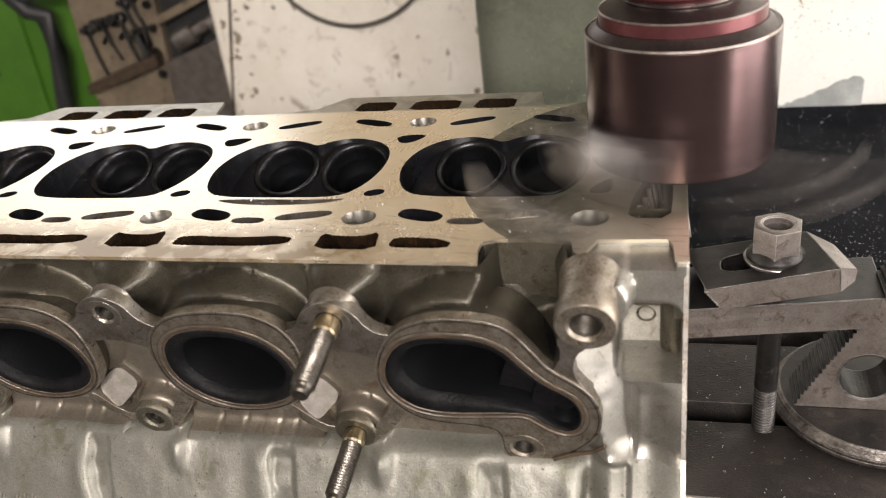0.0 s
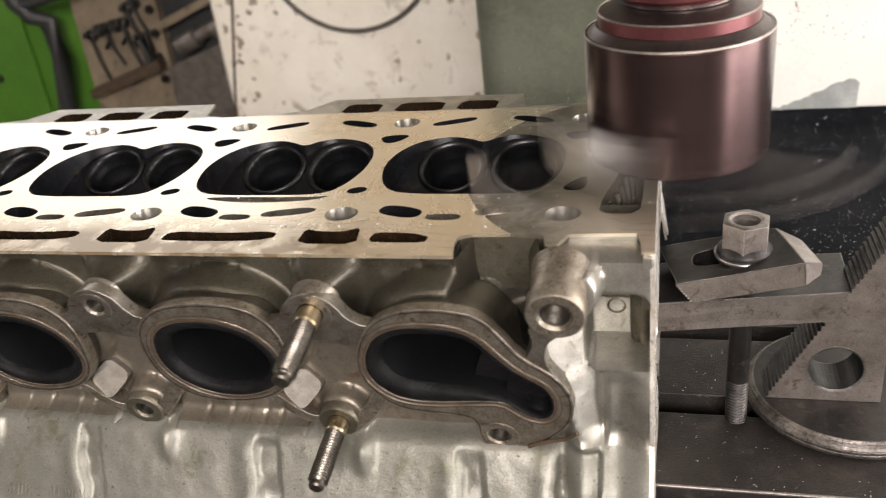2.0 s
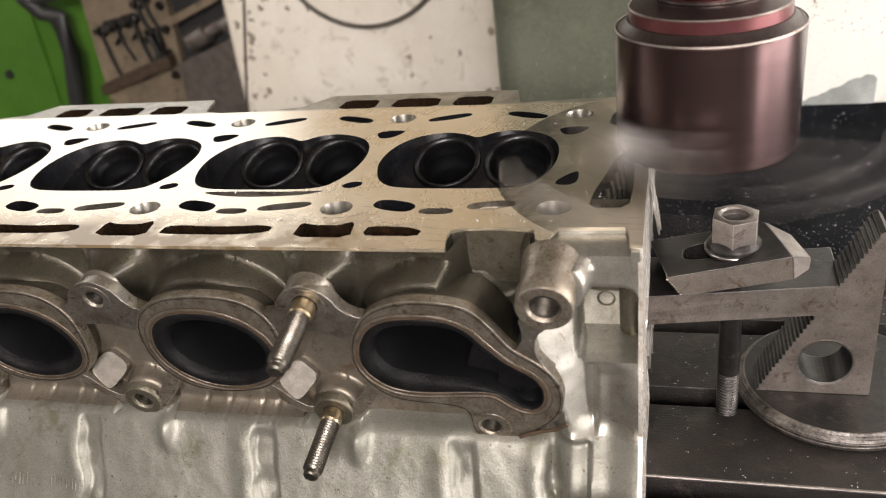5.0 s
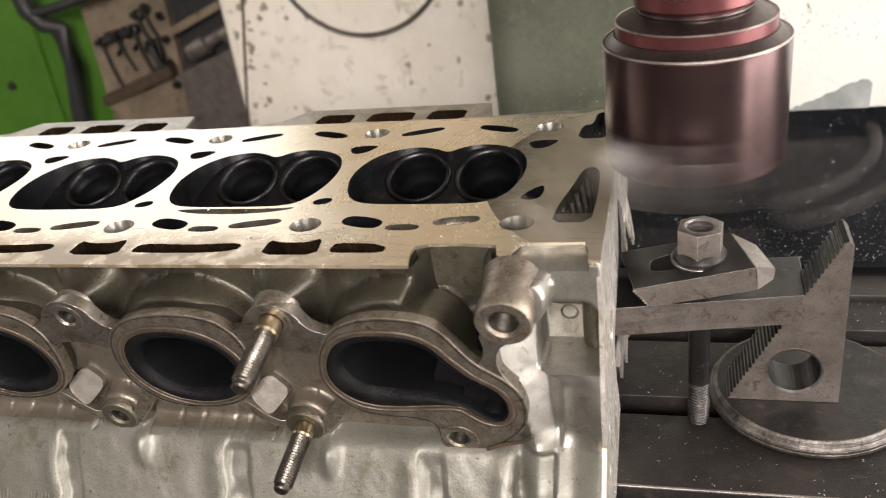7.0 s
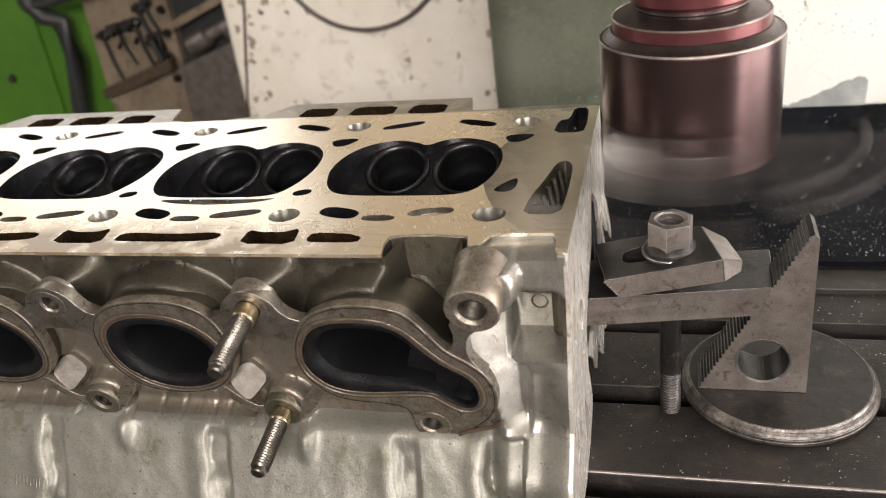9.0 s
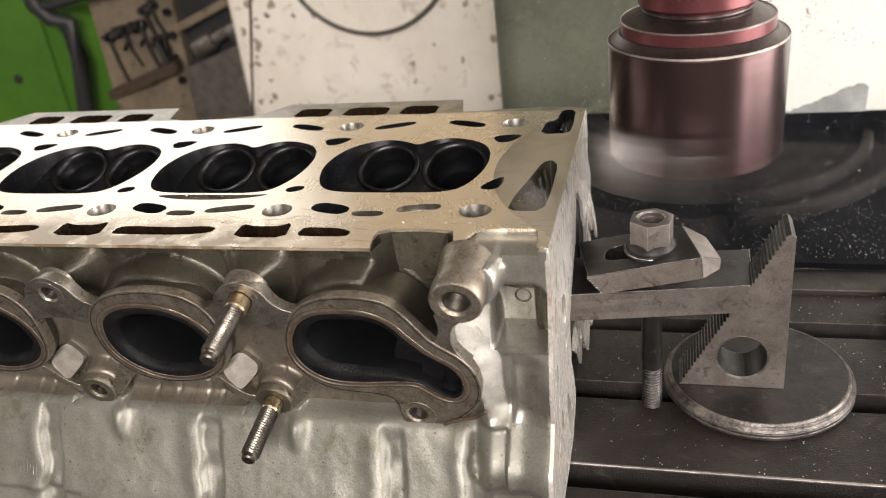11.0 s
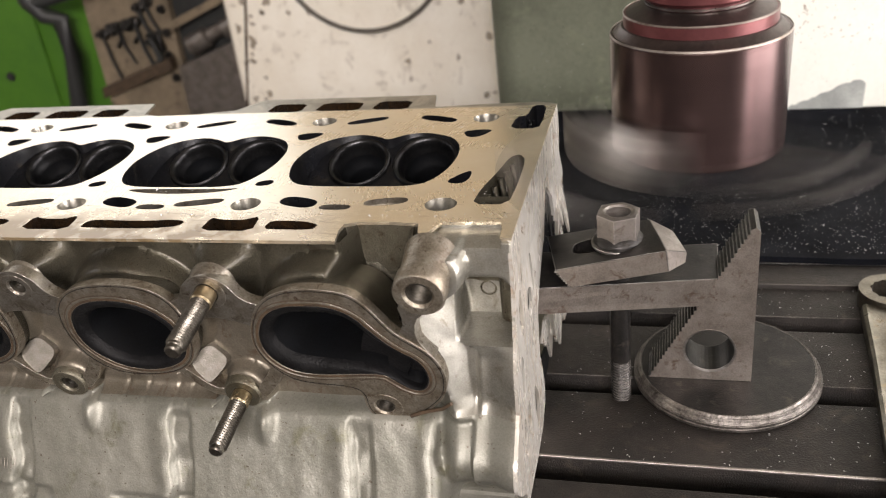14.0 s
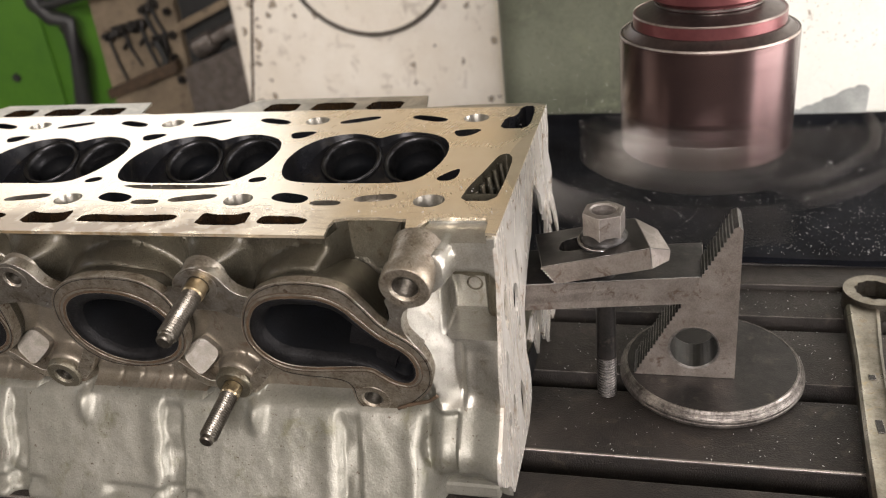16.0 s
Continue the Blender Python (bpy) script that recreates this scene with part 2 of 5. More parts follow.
OIL_FROM, OIL_TO = -0.050, -0.068      # y in the head own space, where the oil begins and is full
MAT = {
    "deck": deck_material(),
    "cast": worn("cast_aluminium", (0.295, 0.288, 0.25), (0.17, 0.168, 0.138), 0.55, 0.43, 1100, 26, 0.06, 0.4, 0.0004, spots=(0.165, 0.16, 0.115), specks=(0.12, 0.10, 0.075)),
    "end_cast": worn("oil_filmed_end_casting", (0.45, 0.44, 0.40), (0.23, 0.22, 0.185), 0.78, 0.36, 1400, 40, 0.06, 0.22, 0.0003, spots=(0.17, 0.145, 0.105), coat=0.15),
    # Oil film, with the shade under the rail darkened into the colour.
    "oiled_shaded_cast": worn("oil_stained_shaded_casting", (0.125, 0.115, 0.086), (0.042, 0.037, 0.026), 0.72, 0.36, 1400, 36, 0.10, 0.55, 0.0006, spots=(0.055, 0.039, 0.024), coat=0.3, specks=(0.02, 0.015, 0.01)),
    "machined": worn("machined_aluminium", (0.45, 0.425, 0.38), (0.18, 0.155, 0.12), 0.9, 0.34, 1200, 90, 0.10, 0.3, 0.0003, spots=(0.10, 0.07, 0.045), edge=(0.52, 0.49, 0.44), round_mm=0.5),
    "bore_metal": worn("drilled_aluminium", (0.34, 0.325, 0.29), (0.15, 0.14, 0.115), 0.85, 0.33, 1200, 90, 0.08, 0.2, 0.0002),
    "flange": worn("stained_port_flange", (0.40, 0.365, 0.305), (0.18, 0.148, 0.108), 0.82, 0.38, 1200, 150, 0.10, 0.4, 0.0004, spots=(0.085, 0.05, 0.027), edge=(0.50, 0.46, 0.40), round_mm=0.5),
    # Oily bosses; also the painted shade in the end recess.
    "boss_cast": worn("olive_oily_shaded_casting", (0.20, 0.185, 0.14), (0.085, 0.075, 0.052), 0.75, 0.38, 1400, 60, 0.10, 0.45, 0.0005, spots=(0.07, 0.05, 0.03), edge=(0.42, 0.39, 0.33), round_mm=0.8, specks=(0.025, 0.02, 0.014)),
    "at_foot": worn("mottled_grey", (0.42, 0.44, 0.42), (0.24, 0.255, 0.245), 0.1, 0.8, 900, 30, 0.08, 0.5, 0.0006),
    # The same casting where it is lit brighter, put in as paler colour.
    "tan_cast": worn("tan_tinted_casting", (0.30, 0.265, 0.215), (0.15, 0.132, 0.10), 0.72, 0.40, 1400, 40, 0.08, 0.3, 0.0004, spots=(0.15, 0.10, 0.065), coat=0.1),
    "rust": worn("brown_gasket_residue", (0.105, 0.068, 0.040), (0.03, 0.021, 0.014), 0.1, 0.55, 900, 120),
    "lip": worn("scorched_lip", (0.085, 0.082, 0.08), (0.03, 0.029, 0.029), 0.4, 0.45, 900, 110, 0.1, 0.4, 0.0004, spec=0.3),
    "bright": worn("bright_cut_aluminium", (0.84, 0.82, 0.77), (0.42, 0.38, 0.32), 0.5, 0.27, 300, 32, 0.12, 0.3, 0.0004, stretch=(1, 1, 0.22), spots=(0.40, 0.30, 0.21)),
    "raw": worn("raw_cast_lump", (0.34, 0.32, 0.285), (0.17, 0.155, 0.13), 0.8, 0.36, 1400, 160, 0.08, 0.4, 0.0003),
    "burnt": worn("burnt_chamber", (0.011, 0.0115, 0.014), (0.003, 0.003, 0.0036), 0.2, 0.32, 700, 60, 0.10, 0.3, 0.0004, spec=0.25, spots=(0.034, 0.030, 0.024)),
    "seat": worn("valve_seat", (0.048, 0.048, 0.050), (0.013, 0.013, 0.014), 0.9, 0.34, 700, 90, 0.06, 0.2, 0.0002),
    # Soot of the ports; also paints the shade behind the end face.
    "soot_and_shade": worn("soot_and_shade", (0.0042, 0.0048, 0.006), (0.0015, 0.0016, 0.002), 0.0, 0.55, 900, 60, 0.1, 0.5, 0.0004, spec=0.25),
    "carbon": worn("carbon_ring", (0.011, 0.0108, 0.0115), (0.0025, 0.0025, 0.0028), 0.0, 0.5, 900, 110, 0.1, 0.6, 0.0006, spec=0.14),
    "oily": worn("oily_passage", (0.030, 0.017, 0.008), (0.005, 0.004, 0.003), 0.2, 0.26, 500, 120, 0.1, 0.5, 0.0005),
    "steel": worn("worn_steel", (0.36, 0.325, 0.30), (0.17, 0.148, 0.132), 0.85, 0.42, 1300, 60, 0.10, 0.4, 0.0004, spots=(0.12, 0.085, 0.065), edge=(0.75, 0.72, 0.68)),
    # Paler steel for faces that catch the light, put into the colour.
    "lit_steel_face": worn("rubbed_lit_steel_face", (0.39, 0.35, 0.315), (0.19, 0.165, 0.145), 0.85, 0.40, 1300, 60, 0.10, 0.4, 0.0004, spots=(0.16, 0.115, 0.09)),
    "black_steel": worn("blackened_steel", (0.034, 0.031, 0.029), (0.010, 0.0095, 0.0092), 0.6, 0.38, 1300, 70, 0.10, 0.4, 0.0004, spots=(0.055, 0.047, 0.04), edge=(0.42, 0.40, 0.37)),
    "table": worn("oiled_cast_iron", (0.036, 0.030, 0.026), (0.011, 0.0098, 0.0085), 0.4, 0.48, 1100, 34, 0.12, 0.9, 0.0007, spots=(0.052, 0.042, 0.034), edge=(0.22, 0.20, 0.18), round_mm=0.8),
    "rim_steel": worn("scored_rim_steel", (0.24, 0.22, 0.20), (0.06, 0.054, 0.049), 0.85, 0.40, 900, 170, 0.12, 0.6, 0.0005, spots=(0.05, 0.042, 0.036)),
    "edge": worn("ground_edge", (0.50, 0.48, 0.46), (0.17, 0.155, 0.14), 0.95, 0.33, 900, 160, 0.10, 0.4, 0.0003, (0.3, 0.3, 1)),
    "chrome": worn("dull_chrome", (0.27, 0.25, 0.21), (0.12, 0.108, 0.085), 0.95, 0.32, 900, 90, 0.08, 0.15, 0.0002, spots=(0.22, 0.18, 0.12)),
    "zinc": worn("zinc_stud", (0.22, 0.205, 0.178), (0.065, 0.057, 0.046), 0.95, 0.34, 900, 160, 0.08, 0.2, 0.0002),
    "brass": worn("yellowed_zinc", (0.50, 0.42, 0.28), (0.30, 0.24, 0.15), 0.95, 0.30, 900, 160, 0.08, 0.2, 0.0002),
    "maroon": worn("maroon_anodised", (0.108, 0.072, 0.071), (0.078, 0.050, 0.049), 0.9, 0.26, 500, 14, 0.03, 0.05, 0.0001, (0.02, 0.02, 1)),
    "maroon_dark": worn("dark_turned_face", (0.10, 0.075, 0.07), (0.05, 0.04, 0.038), 0.85, 0.36, 500, 50, 0.06, 0.1, 0.0001),
    "red": worn("red_collar", (0.165, 0.055, 0.058), (0.11, 0.036, 0.038), 0.6, 0.34, 500, 50, 0.06, 0.1, 0.0001),
    "mat": worn("black_rubber", (0.0062, 0.0068, 0.0095), (0.002, 0.0021, 0.003), 0.0, 0.72, 800, 25, 0.12, 0.4, 0.0004, spec=0.06),
    "chip": worn("aluminium_chip", (0.93, 0.93, 0.93), (0.75, 0.75, 0.75), 0.35, 0.28, 900, 90),
    "column": worn("grey_green_paint", (0.152, 0.163, 0.12), (0.08, 0.088, 0.061), 0.0, 0.40, 260, 9, 0.08, 0.2, 0.0004, spots=(0.18, 0.195, 0.135), specks=(0.07, 0.06, 0.05)),
    # Sunlit brightness of the column's right part, put into the colour.
    "pale": worn("sunlit_pale_paint", (0.80, 0.81, 0.76), (0.70, 0.71, 0.65), 0.0, 0.45, 260, 9, 0.08, 0.2, 0.0004, specks=(0.25, 0.23, 0.20)),
    "white_panel": worn("dirty_white_paint", (0.91, 0.865, 0.765), (0.80, 0.735, 0.62), 0.0, 0.55, 300, 13, 0.08, 0.3, 0.0005, spots=(0.46, 0.40, 0.32), specks=(0.30, 0.26, 0.20)),
    "stain": worn("grime", (0.42, 0.36, 0.28), (0.22, 0.18, 0.13), 0.0, 0.7, 200, 30),
    "green": worn("green_paint", (0.075, 0.195, 0.018), (0.045, 0.135, 0.012), 0.0, 0.42, 200, 6, 0.06, 0.1, 0.0003),
    "hose": worn("black_hose", (0.030, 0.032, 0.030), (0.015, 0.015, 0.016), 0.0, 0.5, 300, 20),
    "cable": worn("grey_cable", (0.12, 0.105, 0.085), (0.06, 0.05, 0.04), 0.0, 0.5, 300, 40),
    "tan": worn("tan_board", (0.25, 0.195, 0.13), (0.11, 0.085, 0.055), 0.0, 0.6, 300, 14, 0.08, 0.3, 0.0005, spots=(0.06, 0.045, 0.032)),
    "wall": worn("plaster", (0.36, 0.325, 0.27), (0.26, 0.235, 0.195), 0.0, 0.85, 200, 3),
    "cream": worn("cream_reflector_plaster", (0.72, 0.63, 0.49), (0.58, 0.50, 0.38), 0.0, 0.85, 200, 3),
    "floor": worn("concrete", (0.11, 0.105, 0.098), (0.06, 0.058, 0.054), 0.0, 0.7, 120, 3),
}

# ---- mesh helpers, in millimetres ----
from mathutils.geometry import tessellate_polygon

BASE = {}
RIDERS = []      # things that ride on the table


def thing(name, base, label, category, group="", rides=False):
    root = new(name)
    root.empty_display_size = 0.02
    root.location = (base[0] * MM, base[1] * MM, DECK + base[2] * MM)
    BASE[root.name] = Vector(base)
    tagged(root, label, category, group)
    if rides:
        RIDERS.append(root)
    return root


def origin_of(ob):
    while ob.parent:
        ob = ob.parent
    return BASE[ob.name]


def part(name, bm, material, parent=None, label="", smooth=0.0, kind=""):
    """Links a bmesh, drawn in millimetres from the deck's datum, as one mesh."""
    off = origin_of(parent) if parent else Vector((0, 0, 0))
    for v in bm.verts:
        v.co = (v.co - off) * MM
    bmesh.ops.recalc_face_normals(bm, faces=bm.faces[:])
    me = bpy.data.meshes.new(name)
    if smooth:
        lim = radians(smooth)
        for e in bm.edges:
            e.smooth = len(e.link_faces) == 2 and e.calc_face_angle(3.2) < lim
        for f in bm.faces:
            f.smooth = True
    bm.to_mesh(me)
    bm.free()
    me.materials.append(MAT[material])
    ob = new(name, me)
    if parent:
        ob.parent = parent
    else:
        ob.location.z = DECK
    return tagged(ob, label, kind=kind)


def circle(cx, cy, r, n=28, ry=0.0, turn=0.0):
    c, s, ry = math.cos(radians(turn)), math.sin(radians(turn)), ry or r
    pts = [(r * math.cos(2 * math.pi * i / n), ry * math.sin(2 * math.pi * i / n)) for i in range(n)]
    return [(cx + x * c - y * s, cy + x * s + y * c) for x, y in pts]


def slot(cx, cy, w, h, turn=0.0, square=2.6, n=26):
    """A rounded slot (super-ellipse)."""
    c, s = math.cos(radians(turn)), math.sin(radians(turn))
    out = []
    for i in range(n):
        a = 2 * math.pi * i / n
        x = math.copysign(abs(math.cos(a)) ** (2 / square), math.cos(a)) * w / 2
        y = math.copysign(abs(math.sin(a)) ** (2 / square), math.sin(a)) * h / 2
        out.append((cx + x * c - y * s, cy + x * s + y * c))
    return out


def soften(pts, times=2, keep=0.25):
    for _ in range(times):
        out = []
        for i, (x, y) in enumerate(pts):
            u, v = pts[(i + 1) % len(pts)]
            out += [(x + (u - x) * keep, y + (v - y) * keep), (x + (u - x) * (1 - keep), y + (v - y) * (1 - keep))]
        pts = out
    return pts


def flat(bm, loops, to):
    """A flat sheet bounded by loops[0], with the other loops as holes. to(u, v) gives the place."""
    flatpts = [p for lo in loops for p in lo]
    vs = [bm.verts.new(to(*p)) for p in flatpts]
    for tri in tessellate_polygon([[Vector((x, y, 0)) for x, y in lo] for lo in loops]):
        try:
            bm.faces.new([vs[i] for i in tri])
        except ValueError:
            pass
    rings, i = [], 0
    for lo in loops:
        rings.append(vs[i:i + len(lo)])
        i += len(lo)
    return rings


def skirt(bm, ring, shift):
    """Walls from a ring of vertices, moved by shift (a vector or a function of the place)."""
    low = [bm.verts.new(shift(v.co) if callable(shift) else v.co + Vector(shift)) for v in ring]
    for i in range(len(ring)):
        j = (i + 1) % len(ring)
        bm.faces.new((ring[i], ring[j], low[j], low[i]))
    return low


def slab(loops, to, shift, back=True):
    """A plate with holes: face, walls, and a far face."""
    bm = bmesh.new()
    rings = flat(bm, loops, to)
    lows = [skirt(bm, r, shift) for r in rings]
    if back:
        vs = [v for r in lows for v in r]
        for tri in tessellate_polygon([[Vector((x, y, 0)) for x, y in lo] for lo in loops]):
            try:
                bm.faces.new([vs[i] for i in tri])
            except ValueError:
                pass
    return bm


def cup(loop, to, shift):
    """The walls and floor of one pocket."""
    bm = bmesh.new()
    ring = [bm.verts.new(to(*p)) for p in loop]
    low = skirt(bm, ring, shift)
    bm.faces.new(low)
    return bm


def box(x0, x1, y0, y1, z0, z1, bevel=0.0, seg=2):
    bm = bmesh.new()
    bmesh.ops.create_cube(bm, size=1.0)
    for v in bm.verts:
        v.co = Vector(((x0 + x1) / 2 + v.co.x * (x1 - x0), (y0 + y1) / 2 + v.co.y * (y1 - y0), (z0 + z1) / 2 + v.co.z * (z1 - z0)))
    if bevel:
        bmesh.ops.bevel(bm, geom=bm.edges[:], offset=bevel, segments=seg, affect="EDGES", profile=0.6)
    return bm


def lathe(profile, at, axis=(0, 0, 1), n=48, closed=False):
    """Turns (radius, height) pairs about an axis through at."""
    bm, q = bmesh.new(), Vector((0, 0, 1)).rotation_difference(Vector(axis).normalized())
    rings = []
    for r, h in profile:
        if r <= 1e-6:
            rings.append([bm.verts.new(Vector(at) + q @ Vector((0, 0, h)))])
        else:
            rings.append([bm.verts.new(Vector(at) + q @ Vector((r * math.cos(2 * math.pi * i / n), r * math.sin(2 * math.pi * i / n), h))) for i in range(n)])
    pairs = list(zip(rings, rings[1:])) + ([(rings[-1], rings[0])] if closed else [])
    for a, b in pairs:
        for i in range(n):
            j = (i + 1) % n
            if len(a) == 1 and len(b) == 1:
                continue
            if len(a) == 1:
                bm.faces.new((a[0], b[i], b[j]))
            elif len(b) == 1:
                bm.faces.new((a[i], a[j], b[0]))
            else:
                bm.faces.new((a[i], a[j], b[j], b[i]))
    return bm


def tube(points, r, n=12):
    """A round tube along points."""
    bm, rings = bmesh.new(), []
    pts = [Vector(p) for p in points]
    for i, p in enumerate(pts):
        d = (pts[min(i + 1, len(pts) - 1)] - pts[max(i - 1, 0)]).normalized()
        q = Vector((0, 0, 1)).rotation_difference(d)
        rings.append([bm.verts.new(p + q @ Vector((r * math.cos(2 * math.pi * k / n), r * math.sin(2 * math.pi * k / n), 0))) for k in range(n)])
    for a, b in zip(rings, rings[1:]):
        for k in range(n):
            bm.faces.new((a[k], a[(k + 1) % n], b[(k + 1) % n], b[k]))
    bm.faces.new(rings[0]), bm.faces.new(rings[-1])
    return bm


def merge(*bms):
    out = bms[0]
    for b in bms[1:]:
        me = bpy.data.meshes.new("joined")
        b.to_mesh(me)
        b.free()
        out.from_mesh(me)
        bpy.data.meshes.remove(me)
    return out


def step(a, b, x):
    t = min(1.0, max(0.0, (x - a) / (b - a)))
    return t * t * (3 - 2 * t)

# ---- the workshop, unseen and added to shape the light: floor, walls, ceiling, windows ----
def structure(name, bm, material, label=""):
    return tagged(part(name, bm, material), label or name.replace("_", " "), "", "", "structure")


def wall_with_window(name, axis, at, thick, lo, hi, win, paint="wall"):
    """A wall across axis (0: x, 1: y) from lo to hi with one opening win = (a0, a1, z0, z1)."""
    def to(u, v):
        return (at, u, v) if axis == 0 else (u, at, v)
    a0, a1, z0, z1 = win
    outer = [(lo, -1000), (hi, -1000), (hi, 2000), (lo, 2000)]
    hole = [(a0, z0), (a1, z0), (a1, z1), (a0, z1)]
    return structure(name, slab([outer, hole], to, (thick, 0, 0) if axis == 0 else (0, thick, 0)), paint, "unseen grimy plaster workshop wall with an opening")


structure("floor", box(-4000, 2500, -3000, 3000, -1100, -1000), "floor", "stained grey concrete workshop floor")
structure("ceiling", box(-4000, 2500, -3000, 3000, 2000, 2100), "wall", "plain plaster workshop ceiling")
# Cream so that it serves as a reflector for the deck.
wall_with_window("wall_north", 1, 3000, 150, -4000, 2500, (-3220, -1480, 500, 1900), "cream")
# South and west openings are added to go with the fill lamps.
wall_with_window("wall_south", 1, -3000, -150, -4000, 2500, (-270, 1470, 900, 1940))
# The opening's south edge is set to keep the sun off the head.
wall_with_window("wall_east", 0, 2500, 150, -3000, 3000, (-1480, 900, -999, 1500))
wall_with_window("wall_west", 0, -4000, -150, -3000, 3000, (-1720, 320, 780, 1920))

# ---- behind the table: column, white cabinet, green machine ----
column = thing("machine_column", (120, 455, -900), "grey-green painted milling machine column with dirt specks", "machine")
col_bm = box(-42, 620, 415, 840, -1000, 900, 24, 4)
part("body", col_bm, "column", column, "", 40)
part("knee", box(-150, 420, -120, 414, -1000, -188, 10), "column", column, "painted knee under the table", 40)
part("saddle", box(-340, 740, 178, 413, -187, -126, 4), "black_steel", column, "dark slide under the rubber sheet", 40)
# Added plate: its pale colour stands for sunlight on the column.
part("guard_plate", box(150, 640, 405, 413, -112, 700, 3), "pale", column, "added pale plate for the sunlit part of the column")

# A ragged grey wedge, higher to the right, along the plate's foot.
drift = random.Random(17)
bank = [(150.5, -111.5), (255, -111.5), (255.5, -92)]
bank += [(u, -89 - 22 * step(254, 190, u) + 2.4 * (drift.random() - 0.5)) for u in range(253, 186, -3)] + [(175, -110), (152, -111)]
part("dust_bank", slab([bank], lambda u, v: (u, 404.2, v), (0, 0.7, 0)), "at_foot", column, "ragged grey wedge along the foot of the plate")

cabinet = thing("white_cabinet", (-300, 960, -1000), "dirty white painted sheet metal cabinet with grease marks", "cabinet")
part("body", box(-525, -128, 860, 1300, -1000, 160, 16, 3), "white_panel", cabinet, "", 40)
part("rust_seam", tube([(-440, 859.5, 110), (-484, 859.5, -89), (-501, 859.5, -170), (-518, 859.5, -252), (-530, 859.5, -330)], 2.0, 8), "rust", cabinet, "brown rusted weld seam", 60)
rng = random.Random(4)
for i in range(74):
    if i < 26:
        x, z, r = rng.uniform(-450, -130), rng.uniform(-300, 40), rng.uniform(2, 6)
    else:                                                    # grime thickens towards the seam
        z, r = rng.uniform(-300, 0), rng.uniform(2, 6)
        x = -484 + 0.21 * (z + 89) + rng.choice((-1, 1, 1)) * 40 * rng.random() ** 1.6
    pts = [(x + r * rng.uniform(0.3, 1.5) * math.cos(a), z + r * rng.uniform(0.3, 1.6) * math.sin(a)) for a in [k * math.pi / 5 for k in range(10)]]
    part("grease_mark", slab([soften(pts)], lambda u, v: (min(-130, max(-508, u)), 859.2, v), (0, 0.7, 0)), "stain", cabinet)
cab_cable = tagged(part("hanging_cable", tube([(-302 + 125 * math.sin(a), 854, -21 - 125 * math.cos(a)) for a in [math.radians(-100 + 8 * k) for k in range(26)]], 3.2, 10), "cable", None, "", 60), "thin grey-brown cable hanging in a loop before the white cabinet", "cable")

green = thing("green_machine", (-1000, 1300, -1000), "bright green painted machine body behind the table", "machine")
part("body", box(-1500, -700, 1150, 1700, -1000, 130, 20, 3), "green", green, "", 40)
part("hose", tube([(-1060, 1095, 150), (-1045, 1095, -40), (-1035, 1095, -120), (-1010, 1098, -150), (-985, 1102, -160), (-985, 1108, -230), (-1010, 1112, -330), (-1030, 1115, -500), (-1035, 1118, -900)], 17, 12), "hose", green, "thick black rubber hose", 60)
part("arm", tube([(-1045, 1095, -128), (-985, 1085, -122), (-915, 1060, -108), (-840, 1050, -92)], 9, 10), "hose", green, "dark bracket arm", 60)
part("door", box(-1490, -1075, 1143, 1149, -900, 110, 3), "green", green, "green sheet metal door", 30)
part("bolt", lathe([(0, 5), (8, 5), (9, 3), (9, 0)], (-1168, 1143, -274), (0, -1, 0), 14), "hose", green, "dark bolt head", 30)

board = thing("tool_board", (-740, 1100, -1000), "tan board with worn tools and fittings hung on it", "tool board")

# ---- the cylinder head ----
PITCH = 88.0
X_END, X_START = 122.0, -300.0
head = thing("cylinder_head", (-89, 50, -126.5), "aluminium cylinder head, deck up, half skimmed bright, sooty exhaust ports", "engine part", "", True)


def deck_outline():
    pts = [(X_START, -33), (53, -33), (51.5, -24), (52, -18.5), (57, -16.5), (70, -16), (83, -17.5), (84.5, -25), (87.5, -28), (89.5, -22), (92, -16), (115.5, -15.5), (117, -20), (117.6, -28.6), (X_END, -29), (X_END, 119), (112, 122), (82, 121), (59, 118.5)]
    for c in (0, -176):
        pts += [(c + 57, 119), (c + 53, 138), (c - 50, 138), (c - 62, 122), (c - 84, 117), (c - 108, 116)]
    return [(X_START, -33)] + [p for p in pts if p[0] > X_START] + [(X_START, 118)]


def chamber_outline(x):
    raw = [(-24, 18.3), (4, 17.6), (29, 18), (36, 27), (40, 42), (40, 58), (36, 70), (29, 77), (17, 81.5), (7, 79), (0.5, 72), (-6, 77), (-16, 80.5), (-29, 76), (-37, 65), (-40, 50), (-38, 36), (-33, 24)]
    return [(x + a, b) for a, b in soften(raw, 2)]


